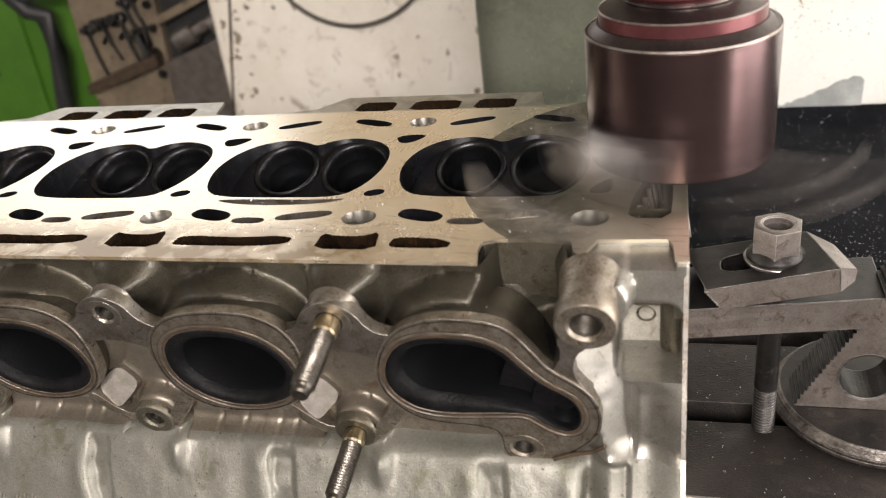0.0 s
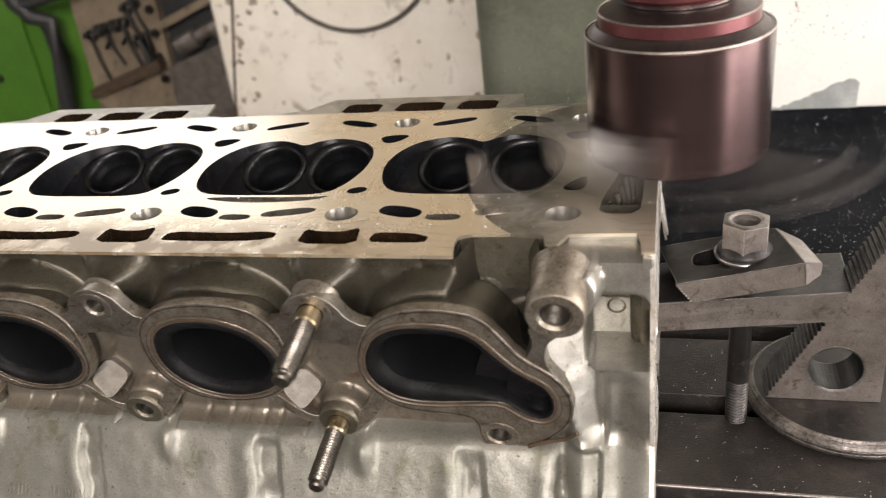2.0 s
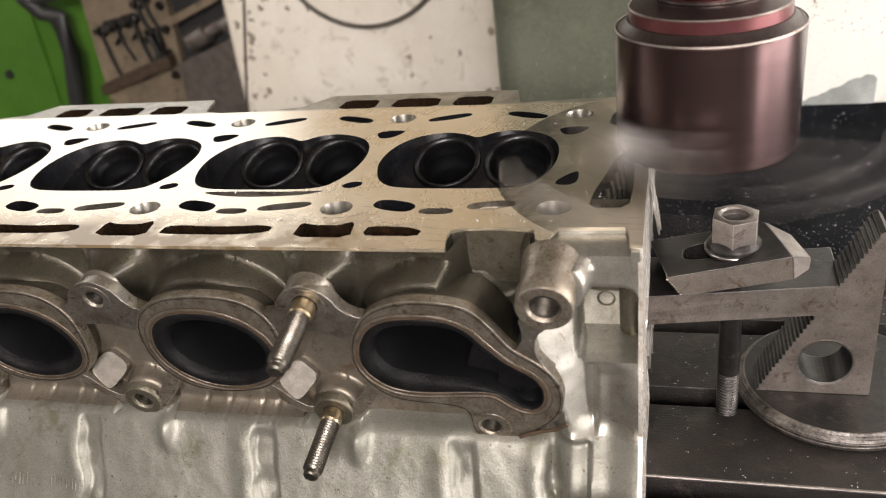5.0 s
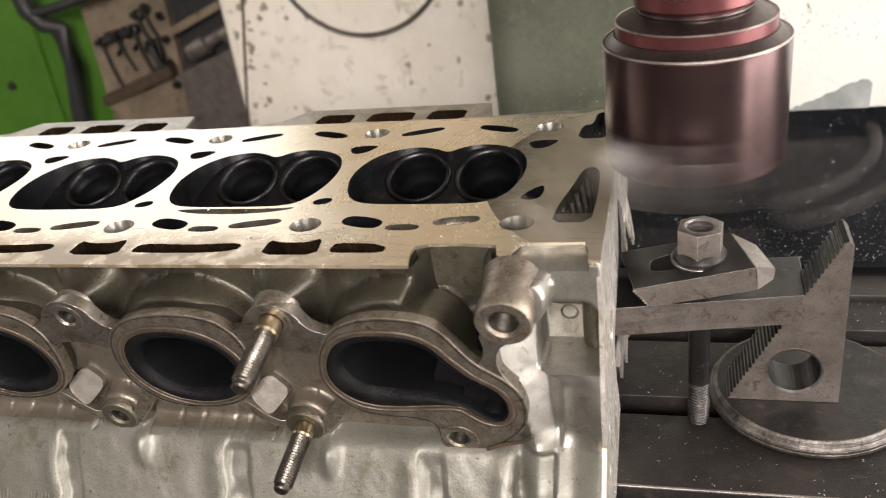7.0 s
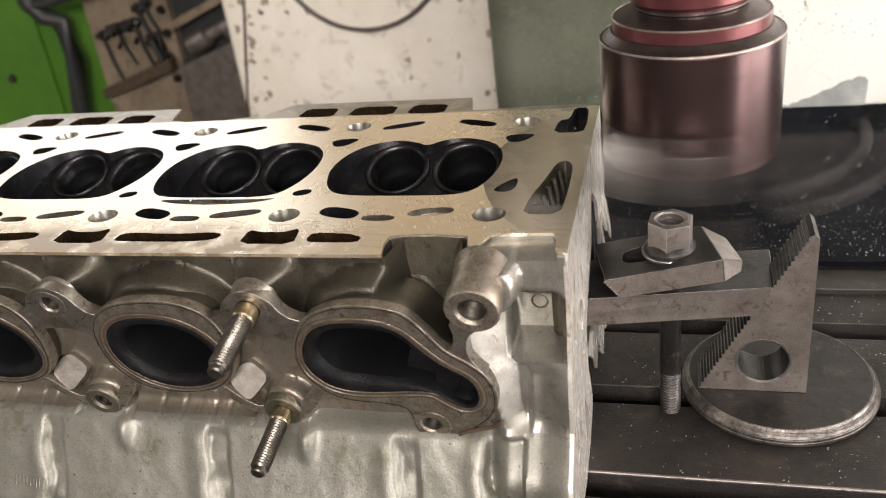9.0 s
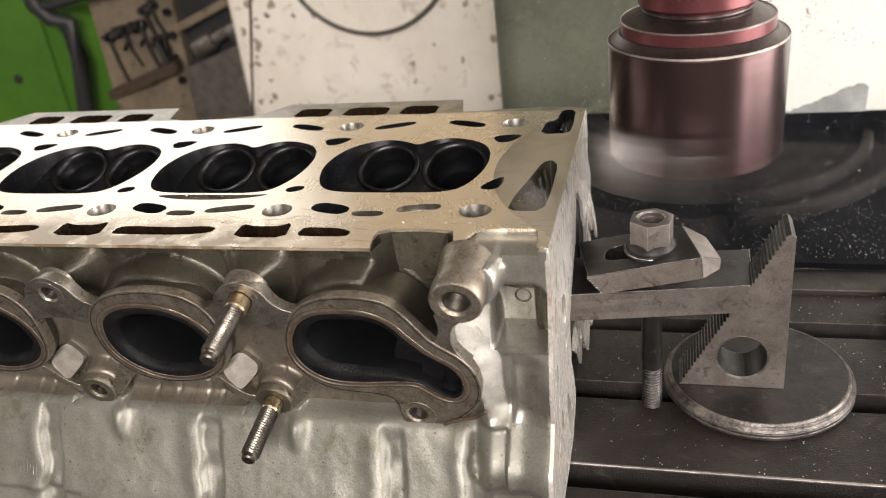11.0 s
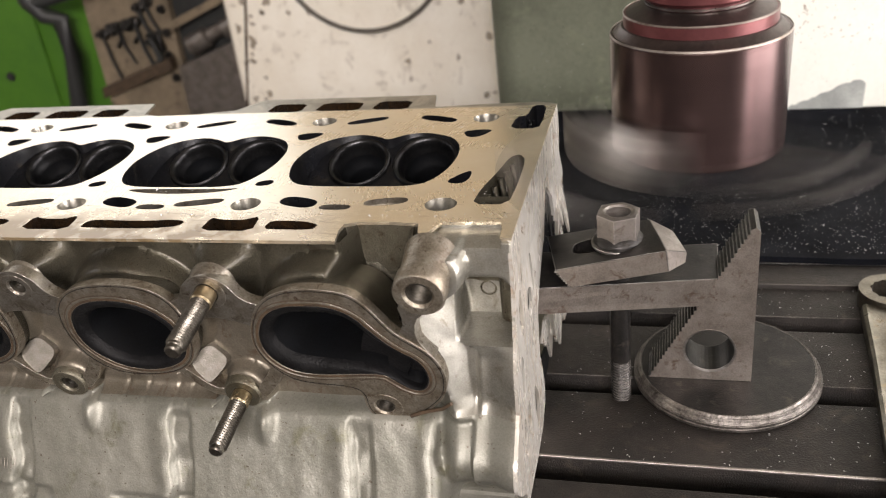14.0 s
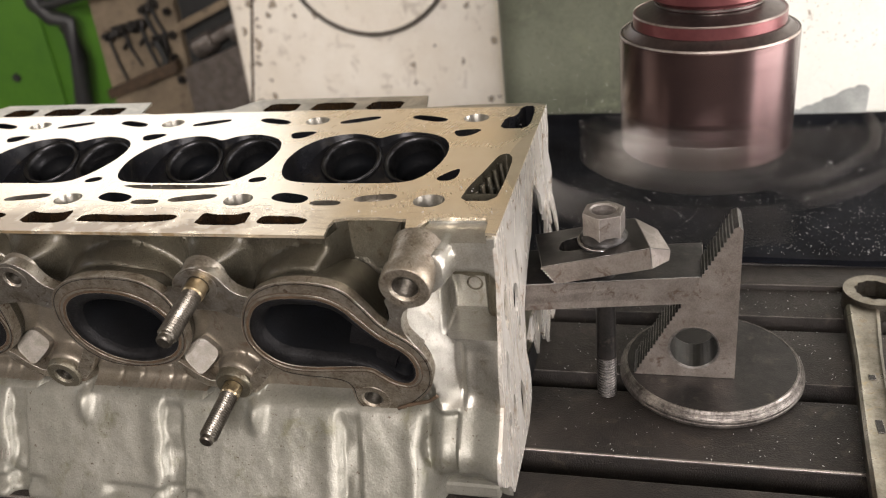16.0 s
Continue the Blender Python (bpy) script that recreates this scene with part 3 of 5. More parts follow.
CHAMBERS = [44 - PITCH * k for k in range(4)]
passages = []     # (loop, depth, material)
for k, x in enumerate(CHAMBERS):
    xb = x + 44
    passages.append((circle(xb, 0, 6.8, 26, 6.2), 60, "machined"))
    passages.append((circle(xb + 0.5, 100, 6.6, 26, 6.0), 60, "machined"))
    if k:
        passages.append((slot(xb - 0.5, 22, 8.6, 6.0, 20, 2.2), 30, "burnt"))
        passages.append((slot(x + 20.5, 1.5, 23, 6.2, 12), 9, "machined"))
        passages.append((slot(x + 69, 100, 22, 6.2, 20), 22, "burnt"))
    else:
        passages.append((soften([(84, 21), (94.5, 20), (95, 35), (90, 31)], 2), 30, "burnt"))
        passages.append((slot(x + 19.5, 2.5, 19, 7, 10), 3, "machined"))
    passages.append((soften([(xb - 8, 83), (xb + 8, 84.5), (xb + 3.5, 76), (xb - 1, 73.5), (xb - 5, 75)], 2), 26, "burnt"))
    passages.append((slot(x - 20, 2, 18.5, 9, -16), 26, "burnt"))
    passages.append((slot(x - 1.6, -2.8, 14, 5.2, 0), 10, "machined"))
    passages.append((slot(x + 19.5, 100.5, 21, 7, -20), 22, "burnt"))
    passages.append((soften([(xb - 10, -25), (xb - 10, -13), (xb - 4, -15), (xb + 6, -15), (xb + 12, -11.5), (xb + 14, -25)] if k else [(18, -21), (19, -15.5), (34, -16), (41, -19), (40, -23.5), (20, -23.5)], 1, 0.18), 48, "oily"))
    if k:
        passages.append((soften([(x - 25, -22), (x - 24, -15), (x, -17), (x + 24, -14.5), (x + 22, -23.5), (x - 23, -23.5)], 2), 48, "oily"))
for c in (0, -176):
    for a, b in ((-41, -20), (-12, 14), (21, 42)):
        passages.append((soften([(c + a, 117), (c + a + 2, 130), (c + b, 129.5), (c + b, 116.5)], 1, 0.15), 48, "oily"))
passages.append((soften([(101, 0), (102, 14), (106, 32), (109, 49), (113, 52), (116.5, 46), (117, 20), (116, 0)], 1, 0.2), 30, "boss_cast"))
passages.append((soften([(103, 84), (104, 100), (109, 102), (110, 117), (117, 117), (118, 96), (117, 84)], 1, 0.2), 48, "burnt"))
brow = soften([(-72, 15.6), (-52, 16.2), (-22, 15.4), (-8, 17.2), (-22, 11.2), (-52, 10.2)], 2)
passages.append((brow, 2.2, "machined"))

loops = [deck_outline()] + [chamber_outline(x) for x in CHAMBERS] + [p[0] for p in passages]
deck_bm = bmesh.new()
rings = flat(deck_bm, loops, lambda u, v: (u, v, 0))
skirt(deck_bm, rings[0], (0, 0, -1.4))
edge_bm = bmesh.new()
skirt(edge_bm, [edge_bm.verts.new((u, v + 0.3, -1.35)) for u, v in deck_outline() if u > 50 and v < 0] + [edge_bm.verts.new((X_END - 1, 10, -1.35)), edge_bm.verts.new((51, 10, -1.35))], (0, 0, -22))
part("deck_edge", edge_bm, "boss_cast", head, "cast wall under the edge of the deck", 30)
part("deck", deck_bm, "deck", head, "skimmed bright deck face with arc tool marks")
def bolt_hole(loop, depth):
    """A drilled hole with a worn conical mouth."""
    bm = bmesh.new()
    ring = [bm.verts.new((u, v, 0)) for u, v in loop]
    cx, cy = sum(v.co.x for v in ring) / len(ring), sum(v.co.y for v in ring) / len(ring)
    for k, z in ((0.93, -1.4), (0.74, -6.5), (0.72, -depth)):
        top = 1.0 if z == -1.4 else k0
        ring = skirt(bm, ring, lambda c, f=k / top, z=z: Vector((cx + (c.x - cx) * f, cy + (c.y - cy) * f, z)))
        k0 = k
    bm.faces.new(ring)
    return bm


for loop, depth, mat in passages:
    if depth == 60:
        part("bolt_hole", bolt_hole(loop, depth), "bore_metal", head, "bolt hole with a bright worn mouth", 50)
    else:
        deep = 23 if max(v for _, v in loop) < 0 else depth     # the front ones end over the ports
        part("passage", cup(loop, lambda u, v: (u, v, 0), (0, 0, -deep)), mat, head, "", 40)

for k in range(6):                                          # ribs down the sloping side of the end slot
    y = 5 + 8 * k
    part("rib", tube([(103.2 + 0.155 * y, y, -2.0), (104.6 + 0.155 * y, y - 1, -9), (105.2 + 0.155 * y, y - 2, -28)], 1.4, 8), "oiled_shaded_cast", head, "", 60)


def roof_z(y):
    """The pent roof: highest at the rims, deepest along the ridge."""
    return -1.6 - 0.45 * (80 - y if y > 48 else y - 16)


for x in CHAMBERS:
    bm = bmesh.new()
    ring = [bm.verts.new((u, v, 0)) for u, v in chamber_outline(x)]
    low = skirt(bm, ring, lambda c, x=x: Vector((x + (c.x - x) * 0.975, 48 + (c.y - 48) * 0.975, roof_z(48 + (c.y - 48) * 0.975))))
    valves = [(x - 13.5, 64, 14.6), (x + 20.5, 64, 15.2)]
    rim = [(v.co.x, v.co.y) for v in low]
    for side in (1, -1):                                     # the two slopes of the roof, parted along the ridge
        half = []
        for (x0, y0), (x1, y1) in zip(rim, rim[1:] + rim[:1]):
            if (y0 - 48) * side >= 0:
                half.append((x0, y0))
            if (y0 - 48) * (y1 - 48) < 0:
                half.append((x0 + (x1 - x0) * (48 - y0) / (y1 - y0), 48.0))
        holes = [circle(vx, vy, r, 40, r * 0.912) for vx, vy, r in valves] if side == 1 else []
        flat(bm, [half] + holes, lambda u, v: (u, v, roof_z(v)))
    bmesh.ops.remove_doubles(bm, verts=bm.verts[:], dist=0.01)
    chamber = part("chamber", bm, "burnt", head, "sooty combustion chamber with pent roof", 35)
    lean = (0, -0.41, 0.912)
    for vx, vy, r in valves:
        part("valve_seat", lathe([(r + 1.6, -0.6), (r + 1.4, 1.0), (r + 0.6, 1.7), (r - 0.4, 1.5), (r - 1.3, 0.4), (r - 1.9, -1.4), (r - 2.3, -3.6), (r - 2.9, -4.6), (r - 3.3, -6)], (vx, vy, roof_z(vy)), lean, 44), "seat", chamber, "dull steel valve seat ring", 50)
        part("throat", lathe([(r - 3.3, -6), (r - 3.6, -12), (r - 4.5, -13), (r - 4.6, -16), (r - 5.5, -30), (0, -32)], (vx, vy, roof_z(vy)), lean, 40), "soot_and_shade", chamber, "", 40)


# the cast front, a relief y(x, z)
PORTS = [-42 - 88 * k for k in range(3)]


def relief(x, z):
    """How far the cast front stands at (x, z)."""
    top = -33.0
    y = top + 13.0 * step(6, -20, z)                        # undercut below the rail
    for px in PORTS + [46]:                                  # port hoods
        wide = 33 if px != 46 else 30
        d = math.hypot((x - px) / wide, (z + 36) / 29)
        y = min(y, -24 + (-21.5 - 0.21 * z) * step(1.18, 0.90, d))
        y = min(y, -24 - 6 * step(1.0, 0.3, math.hypot((x - px) / 32, (z + 15) / 6)))
    for bx in (3, -85, -173, -261):                          # rounded columns behind the upper studs
        d = abs(x - bx - 0.15 * (z + 10)) / 14.5
        y = min(y, -31 - 17 * step(1.1, 0.0, d) * step(0, -9, z) * step(-30, -14, z))
        q = math.hypot((x - bx + 2) / 13, (z + 72) / 13)     # lower bosses
        y = min(y, -24 - 14 * step(1.15, 0.7, q))
    lower = -24 - 14 * step(-72, -84, z) - 28 * min(1.0, max(0.0, (-78 - z) / 47.0))
    lower -= 2.2 * step(-76, -79, z) * step(-84, -79, z)     # lip of the ledge
    for rx in (-290, -206, -122, -38, 48, 86):               # upright ridges with a groove beside each
        down = step(-80, -90, z)
        lean = rx - 0.10 * (z + 87) + 1.2 * noise.noise(Vector((rx, z * 0.07, 0.0)))
        down *= 0.85 + 0.35 * noise.noise(Vector((z * 0.1, rx * 0.3, 5.0)))
        edge = 2.4 * noise.noise(Vector((z * 0.16, rx * 0.7, 2.0)))
        d = x - lean + 0.6 * edge
        lower -= 1.5 * down * math.exp(-((d + 4.4) / 4.2) ** 2)
        lower += 4.6 * down * step(-0.8, 1.2, d) * step(10.6 + 0.6 * edge, 8.0 + 0.6 * edge, d) * (0.85 + 0.3 * noise.noise(Vector((x * 0.16, z * 0.14, rx * 0.3))))
    lower += 1.8 * step(-116, -119, z) * step(-124, -121, z) * step(0.25, 0.5, math.sin(x * 0.038) ** 2)
    for bx in (3, -85, -173, -261):                          # gussets below the lower bosses
        lower -= 4.5 * math.exp(-((x - bx - 6) / 3.6) ** 2) * step(-96, -84, z) * step(-76, -82, z)
    for px in PORTS:                                         # bar under each port
        lower -= 10 * step(31, 29, abs(x - px + 2)) * step(-80, -78.4, z) * step(-64, -68, z)
        for crack in (-17, -6, 9, 16):
            lower += 0.9 * math.exp(-((x - px - crack - 0.2 * (z + 70)) / 0.6) ** 2) * step(-80, -78, z) * step(-64, -67, z)
    y = min(y, lower)
    if x > 50:                                               # stepped back end
        pocket = step(51, 54, x) * step(-52, -44, z)
        wall = -33 + 19 * step(53, 58, x)
        tail = math.hypot((x - 78) / 26, (z + 56) / 24)
        yy = wall - 8 * step(-8, -40, z) * step(74, 60, x)
        yy = min(yy, yy + (-41 - yy) * step(1.15, 0.85, tail) * step(-24, -34, z))
        yy = min(yy, -14 - 27 * step(16, 10.5, math.hypot(x - 92, z + 11)))
        if x > 82:
            yy = min(yy, -14 - 15 * step(82, 98, x))
        y = yy * pocket + y * (1 - pocket)
        if x > 84:                                           # smooth outer panel
            panel = -30.5 - 9 * step(-18, -67, z) - 17 * step(-70, -96, z) + 20 * step(-98, -124, z) + 4 * math.sin(math.pi * step(96, 121, x)) * step(-44, -52, z)
            f = step(86, 96, x)
            y = y * (1 - f) + panel * f
            reach = 98.5 + 6 * step(-44, -48, z)
            slope = step(-15, -20, z) * step(-80, -70, z) * step(83, 85, x) * step(reach + 1.5, reach - 1.5, x)
            y = y * (1 - slope) + max(-44 + 0.20 * (z + 45) + 0.85 * (x - 84), -50.5 - 0.21 * z - 1.2 * max(0.0, x - 90)) * slope   # smooth flank that falls away to the recess
            corner = 2.5 * step(116, 120, x)                 # rounded upper corner
            rec = step(97.5, 99, x) * step(120.6, 119.4, x) * step(-45, -43, z) * step(-16.5 - corner, -18 - corner, z)
            y += (-9 - y) * rec
            y += 4.0 * step(-77, -80.5, z) * step(104, 101.5, x) * step(84, 90, x)
            y = min(y, -14 - 27 * step(16, 10.5, math.hypot(x - 92, z + 11)))
            y += (-15.8 - y) * step(-3.7, -2.5, z) * step(86, 90, x)     # shallow step on top of the pad
    for bx in (3, -85, -173, -261):                          # casting seams
        y -= 0.9 * math.exp(-((x - bx + 15 + 0.2 * z) / 0.9) ** 2) * step(-24, -18, z)
    return y + (0.7 - 0.45 * max(step(-78, -84, z), step(80, 88, x))) * noise.noise(Vector((x * 0.05, z * 0.06, 3.0))) + 0.3 * noise.noise(Vector((x * 0.13, z * 0.13, 5.0))) + 0.12 * noise.noise(Vector((x * 0.35, z * 0.35, 8.0)))


def widened(loop, d):
    """The loop set out by d, square to its run."""
    out, n = [], len(loop)
    area = sum(loop[i][0] * loop[(i + 1) % n][1] - loop[(i + 1) % n][0] * loop[i][1] for i in range(n))
    for i in range(n):
        tx, ty = loop[(i + 1) % n][0] - loop[i - 1][0], loop[(i + 1) % n][1] - loop[i - 1][1]
        k = d / max(1e-6, math.hypot(tx, ty)) * math.copysign(1.0, area)
        out.append((loop[i][0] + ty * k, loop[i][1] - tx * k))
    return out


def port_ring(px, tail):
    if tail:
        outer = [(18, -27), (25, -16.5), (35.5, -11), (47, -9.5), (59, -10.7), (66, -14), (72, -23), (77, -32), (87, -39.4), (92, -46), (94.5, -55), (92.5, -66.5), (85, -75), (76.5, -82), (68, -85.5), (60, -84), (56, -77), (56.5, -68), (52, -64.7), (31, -64), (22, -59), (16, -50), (14.5, -39)]
        hole = [(19, -35), (24, -25.3), (32, -20), (42, -18.7), (53.6, -19), (62, -23.4), (67.6, -31.6), (75.4, -40.8), (83.3, -45.6), (86.7, -52), (86.7, -59.5), (83, -64.2), (77.6, -63.3), (72.8, -59.3), (68, -55), (57, -55.8), (41.7, -57.6), (30.4, -57), (23, -52.5), (18.4, -45)]
    else:
        outer = [(px - 32, -36), (px - 28.5, -22), (px - 16, -12), (px + 4, -9.5), (px + 20, -11.5), (px + 29, -20), (px + 31, -34), (px + 28, -50), (px + 17, -61), (px - 4, -65), (px - 20, -62), (px - 29.5, -51)]
        hole = [(px - 23, -38), (px - 20, -28), (px - 9, -22.5), (px + 9, -23), (px + 20, -31), (px + 23, -43), (px + 17, -52.5), (px + 2, -57.5), (px - 12, -55), (px - 21, -47)]
    return soften(outer, 2), soften(hole, 2)


def throat_ring(px, tail):
    """The inner edge of the carbon, point for point with the hole."""
    hole = port_ring(px, tail)[1]
    if not tail:
        return widened(hole, -2.2)
    return soften([(24, -35), (28.5, -27), (35, -24), (43, -23.5), (52, -23.6), (59, -26), (64.5, -33.5), (74.8, -41.8), (82.3, -46.8), (85.4, -52.4), (85.4, -59), (82.3, -62.8), (78, -62), (73.4, -58), (68.5, -53.6), (57, -50.8), (42, -50), (32, -48.8), (27, -45.5), (24.5, -40)], 2)


def grown(loop, k):
    cx, cy = sum(p[0] for p in loop) / len(loop), sum(p[1] for p in loop) / len(loop)
    return [(cx + (x - cx) * k, cy + (y - cy) * k) for x, y in loop]


def in_loop(x, y, loop):
    hit = False
    for (x0, y0), (x1, y1) in zip(loop, loop[1:] + loop[:1]):
        if (y0 > y) != (y1 > y) and x < x0 + (y - y0) * (x1 - x0) / (y1 - y0):
            hit = not hit
    return hit


def front_grid(z0, z1, nz, x0, x1):
    bm = bmesh.new()
    nx = int((x1 - x0) / 0.95)
    grid = []
    for j in range(nz + 1):
        z = z0 + (z1 - z0) * j / nz
        row = []
        for i in range(nx + 1):
            x = x0 + (x1 - x0) * i / nx
            row.append(bm.verts.new((x, relief(x, z), z)))
        grid.append(row)
    for j in range(nz):
        for i in range(nx):
            c = grid[j][i].co
            if not any(in_loop(c.x, c.z, lo) for lo in OPEN):
                bm.faces.new((grid[j][i], grid[j][i + 1], grid[j + 1][i + 1], grid[j + 1][i]))
    return bm


OPEN = [grown(port_ring(px, px == 46)[1], 1.06) for px in PORTS + [46]]
OPEN += [circle(bx + 0.5, -12.2, 5.4, 12) for bx in (-85, -173, -261)] + [circle(bx - 3.5, -71.7, 5.4, 12) for bx in (-85, -173, -261)]
OPEN += [circle(90.5, -10.2, 7.4, 14), circle(64.5, -74.1, 5.6, 12)]
part("cast_side", front_grid(-1.3, -33.0, 27, X_START, 84.0), "oiled_shaded_cast", head, "oil-stained rough cast aluminium side, darkened under the rail", 60)
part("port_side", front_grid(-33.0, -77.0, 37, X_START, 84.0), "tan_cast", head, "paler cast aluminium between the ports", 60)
part("end_panel", front_grid(-1.3, -77.0, 64, 84.0, X_END - 0.3), "end_cast", head, "smooth pale cast end panel with a recess", 60)
part("lower_body", front_grid(-77.0, -126.4, 54, X_START, X_END - 0.3), "cast", head, "paler rough cast lower body", 60)
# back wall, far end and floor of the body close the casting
part("back_side", box(X_START, 90, 105, 114, -126.4, -13.5, 2), "oiled_shaded_cast", head)
part("far_end", box(X_START, X_START + 6, -22, 104, -126.4, -13.5, 2), "cast", head)
part("base", box(X_START + 7, 117, -40, 104, -126.4, -118, 2), "cast", head)


def face(u, v, w=0.0):
    """A place on the tilted port face: u along x, v height, w proud of it."""
    return (u, -54.5 - 0.21 * v - w, v)


for px, tail in [(46, True)] + [(p, False) for p in PORTS]:
    outer, hole = port_ring(px, tail)
    bores = [circle(64.5, -75.4, 5.4, 24)] if tail else []
    ring_bm = slab([outer, widened(hole, 0.1 if tail else 3.3)] + bores, lambda u, v: face(u, v, 0.6), (0, 5, 0), False)
    flange = part("port_flange", ring_bm, "flange", head, "worn exhaust port flange with gasket rings", 40)
    hood_bm = bmesh.new()
    mid = (sum(p[0] for p in outer) / len(outer), sum(p[1] for p in outer) / len(outer))
    skirt(hood_bm, [hood_bm.verts.new(Vector(face(u, v)) + Vector((0, 4.2, 0))) for u, v in widened(outer, -0.3)], lambda c, m=mid, t=tail: Vector((m[0] + (c.x - m[0]) * (0.84 if t else 0.95), c.y + (27 if t else 9), m[1] + (c.z - m[1]) * (0.84 if t else 0.95))))
    part("hood", hood_bm, "oiled_shaded_cast", flange, "rough oily cast hood, darkened behind the flange", 50)
    rim_at = 0.3 if tail else 3.5
    for base, g, wide, high, look_of in ((hole, rim_at + 0.6, 0.5, 0.70, "rust"), (hole, rim_at + 1.9, 0.16, 0.75, "machined"), (hole, rim_at + 2.7, 0.2, 0.68, "rust"), (outer, -1.2, 0.15, 0.72, "carbon")):
        rim = slab([widened(base, g + wide), widened(base, g - wide)], lambda u, v, h=high: face(u, v, h), lambda c: c + Vector((0, 1.0, 0)), False)
        part("gasket_mark", rim, look_of, flange)
    lip_out, lip_in = widened(hole, rim_at), throat_ring(px, tail)
    lip_bm, rows = bmesh.new(), []
    for f, w in ((0.0, 0.0), (0.10, 0.75), (0.35, 0.85), (0.60, 0.35), (0.82, -0.9), (1.0, -3.2)):   # rounded crust
        rows.append([lip_bm.verts.new(face(a + (c - a) * f, b + (d - b) * f, w + 0.25 * noise.noise(Vector((a * 0.4, b * 0.4, f * 3))))) for (a, b), (c, d) in zip(lip_out, lip_in)])
    for a, b in zip(rows, rows[1:]):
        for k in range(len(a)):
            lip_bm.faces.new((a[k - 1], a[k], b[k], b[k - 1]))
    part("carbon_ring", lip_bm, "carbon", flange, "black rounded carbon crust round the port", 60)
    if tail:                                                 # the bore steps down towards its narrow end
        for k, (at_y, pts) in enumerate(((-35.5, [(64, -29), (58.5, -43), (56.5, -50), (56.5, -66), (78, -70), (92, -58), (84, -34)]), (-39, [(76, -33), (70.5, -46), (68.7, -53), (69, -68), (76, -70), (76, -60), (78, -54), (81, -49), (86, -44)]))):
            part("bore_step", slab([soften(pts, 2)], lambda u, v, y=at_y: (u, y - 0.16 * (v + 50), v), (0, 26 - 5 * k, 0), False), "carbon", flange, "step of the narrowing port bore", 40)
        part("sludge", tube([(94.6, -42.6, -69), (90, -41.0, -73.4), (84.5, -40.2, -75.4), (79, -39.8, -77.6), (75.5, -39.6, -79.4)], 0.8, 8), "rust", flange, "brown crusted sludge", 60)
    bm = bmesh.new()
    ring = [bm.verts.new(face(u, v, -3.0)) for u, v in lip_in]
    for depth, shrink in ((12, 0.985), (26, 0.93), (50, 0.82)):
        cx = sum(v.co.x for v in ring) / len(ring)
        cz = sum(v.co.z for v in ring) / len(ring)
        ring = skirt(bm, ring, lambda c, cx=cx, cz=cz, d=depth, k=shrink: Vector((cx + (c.x - cx) * k, -48 + d, cz + (c.z - cz) * k + 1.5)))
    bm.faces.new(ring)
    part("port_tunnel", bm, "soot_and_shade", flange, "sooty black exhaust port", 60)


def boss(u, v, r, bore, deep=14.0, proud=0.7, back=8.0, look_of="flange"):
    y = -54.5 - 0.21 * v
    n = Vector((0, -0.979, -0.205))
    c = Vector((u, y, v)) + n * proud
    prof = [(bore, -deep), (bore, -0.8), (bore + 0.7, 0), (r - 0.6, 0), (r, -0.6), (r + 0.8, -min(back, 8.0)), (r + 0.8 + 0.22 * (back - 8.0), -back)]
    return part("boss", lathe(prof, c, n, 36), look_of, head, "drilled mounting boss", 40), c, n


def thread(r, length, tip=True):
    prof, h, pitch = [], 0.0, 1.25
    while h < length - 3.0:
        prof += [(r, h), (r - 0.62, h + pitch / 2)]
        h += pitch
    return prof + [(r - 0.7, length - 2.8), (r - 1.0, length - 2.4), (r - 1.0, length - 0.6), (r - 1.6, length), (0, length)]


def bore_thread(owner, c, n, bore):
    prof = [(bore - 0.1, -1.0)]
    for i in range(9):
        prof += [(bore - 1.1, -1.5 - i * 1.3), (bore - 0.1, -2.15 - i * 1.3)]
    part("thread", lathe(prof, c, n, 26), "zinc", owner, "cut thread", 20)
    part("bore_end", lathe([(bore - 0.1, -12.9), (bore - 0.6, -13.4), (0, -14.5)], c, n, 20), "soot_and_shade", owner)


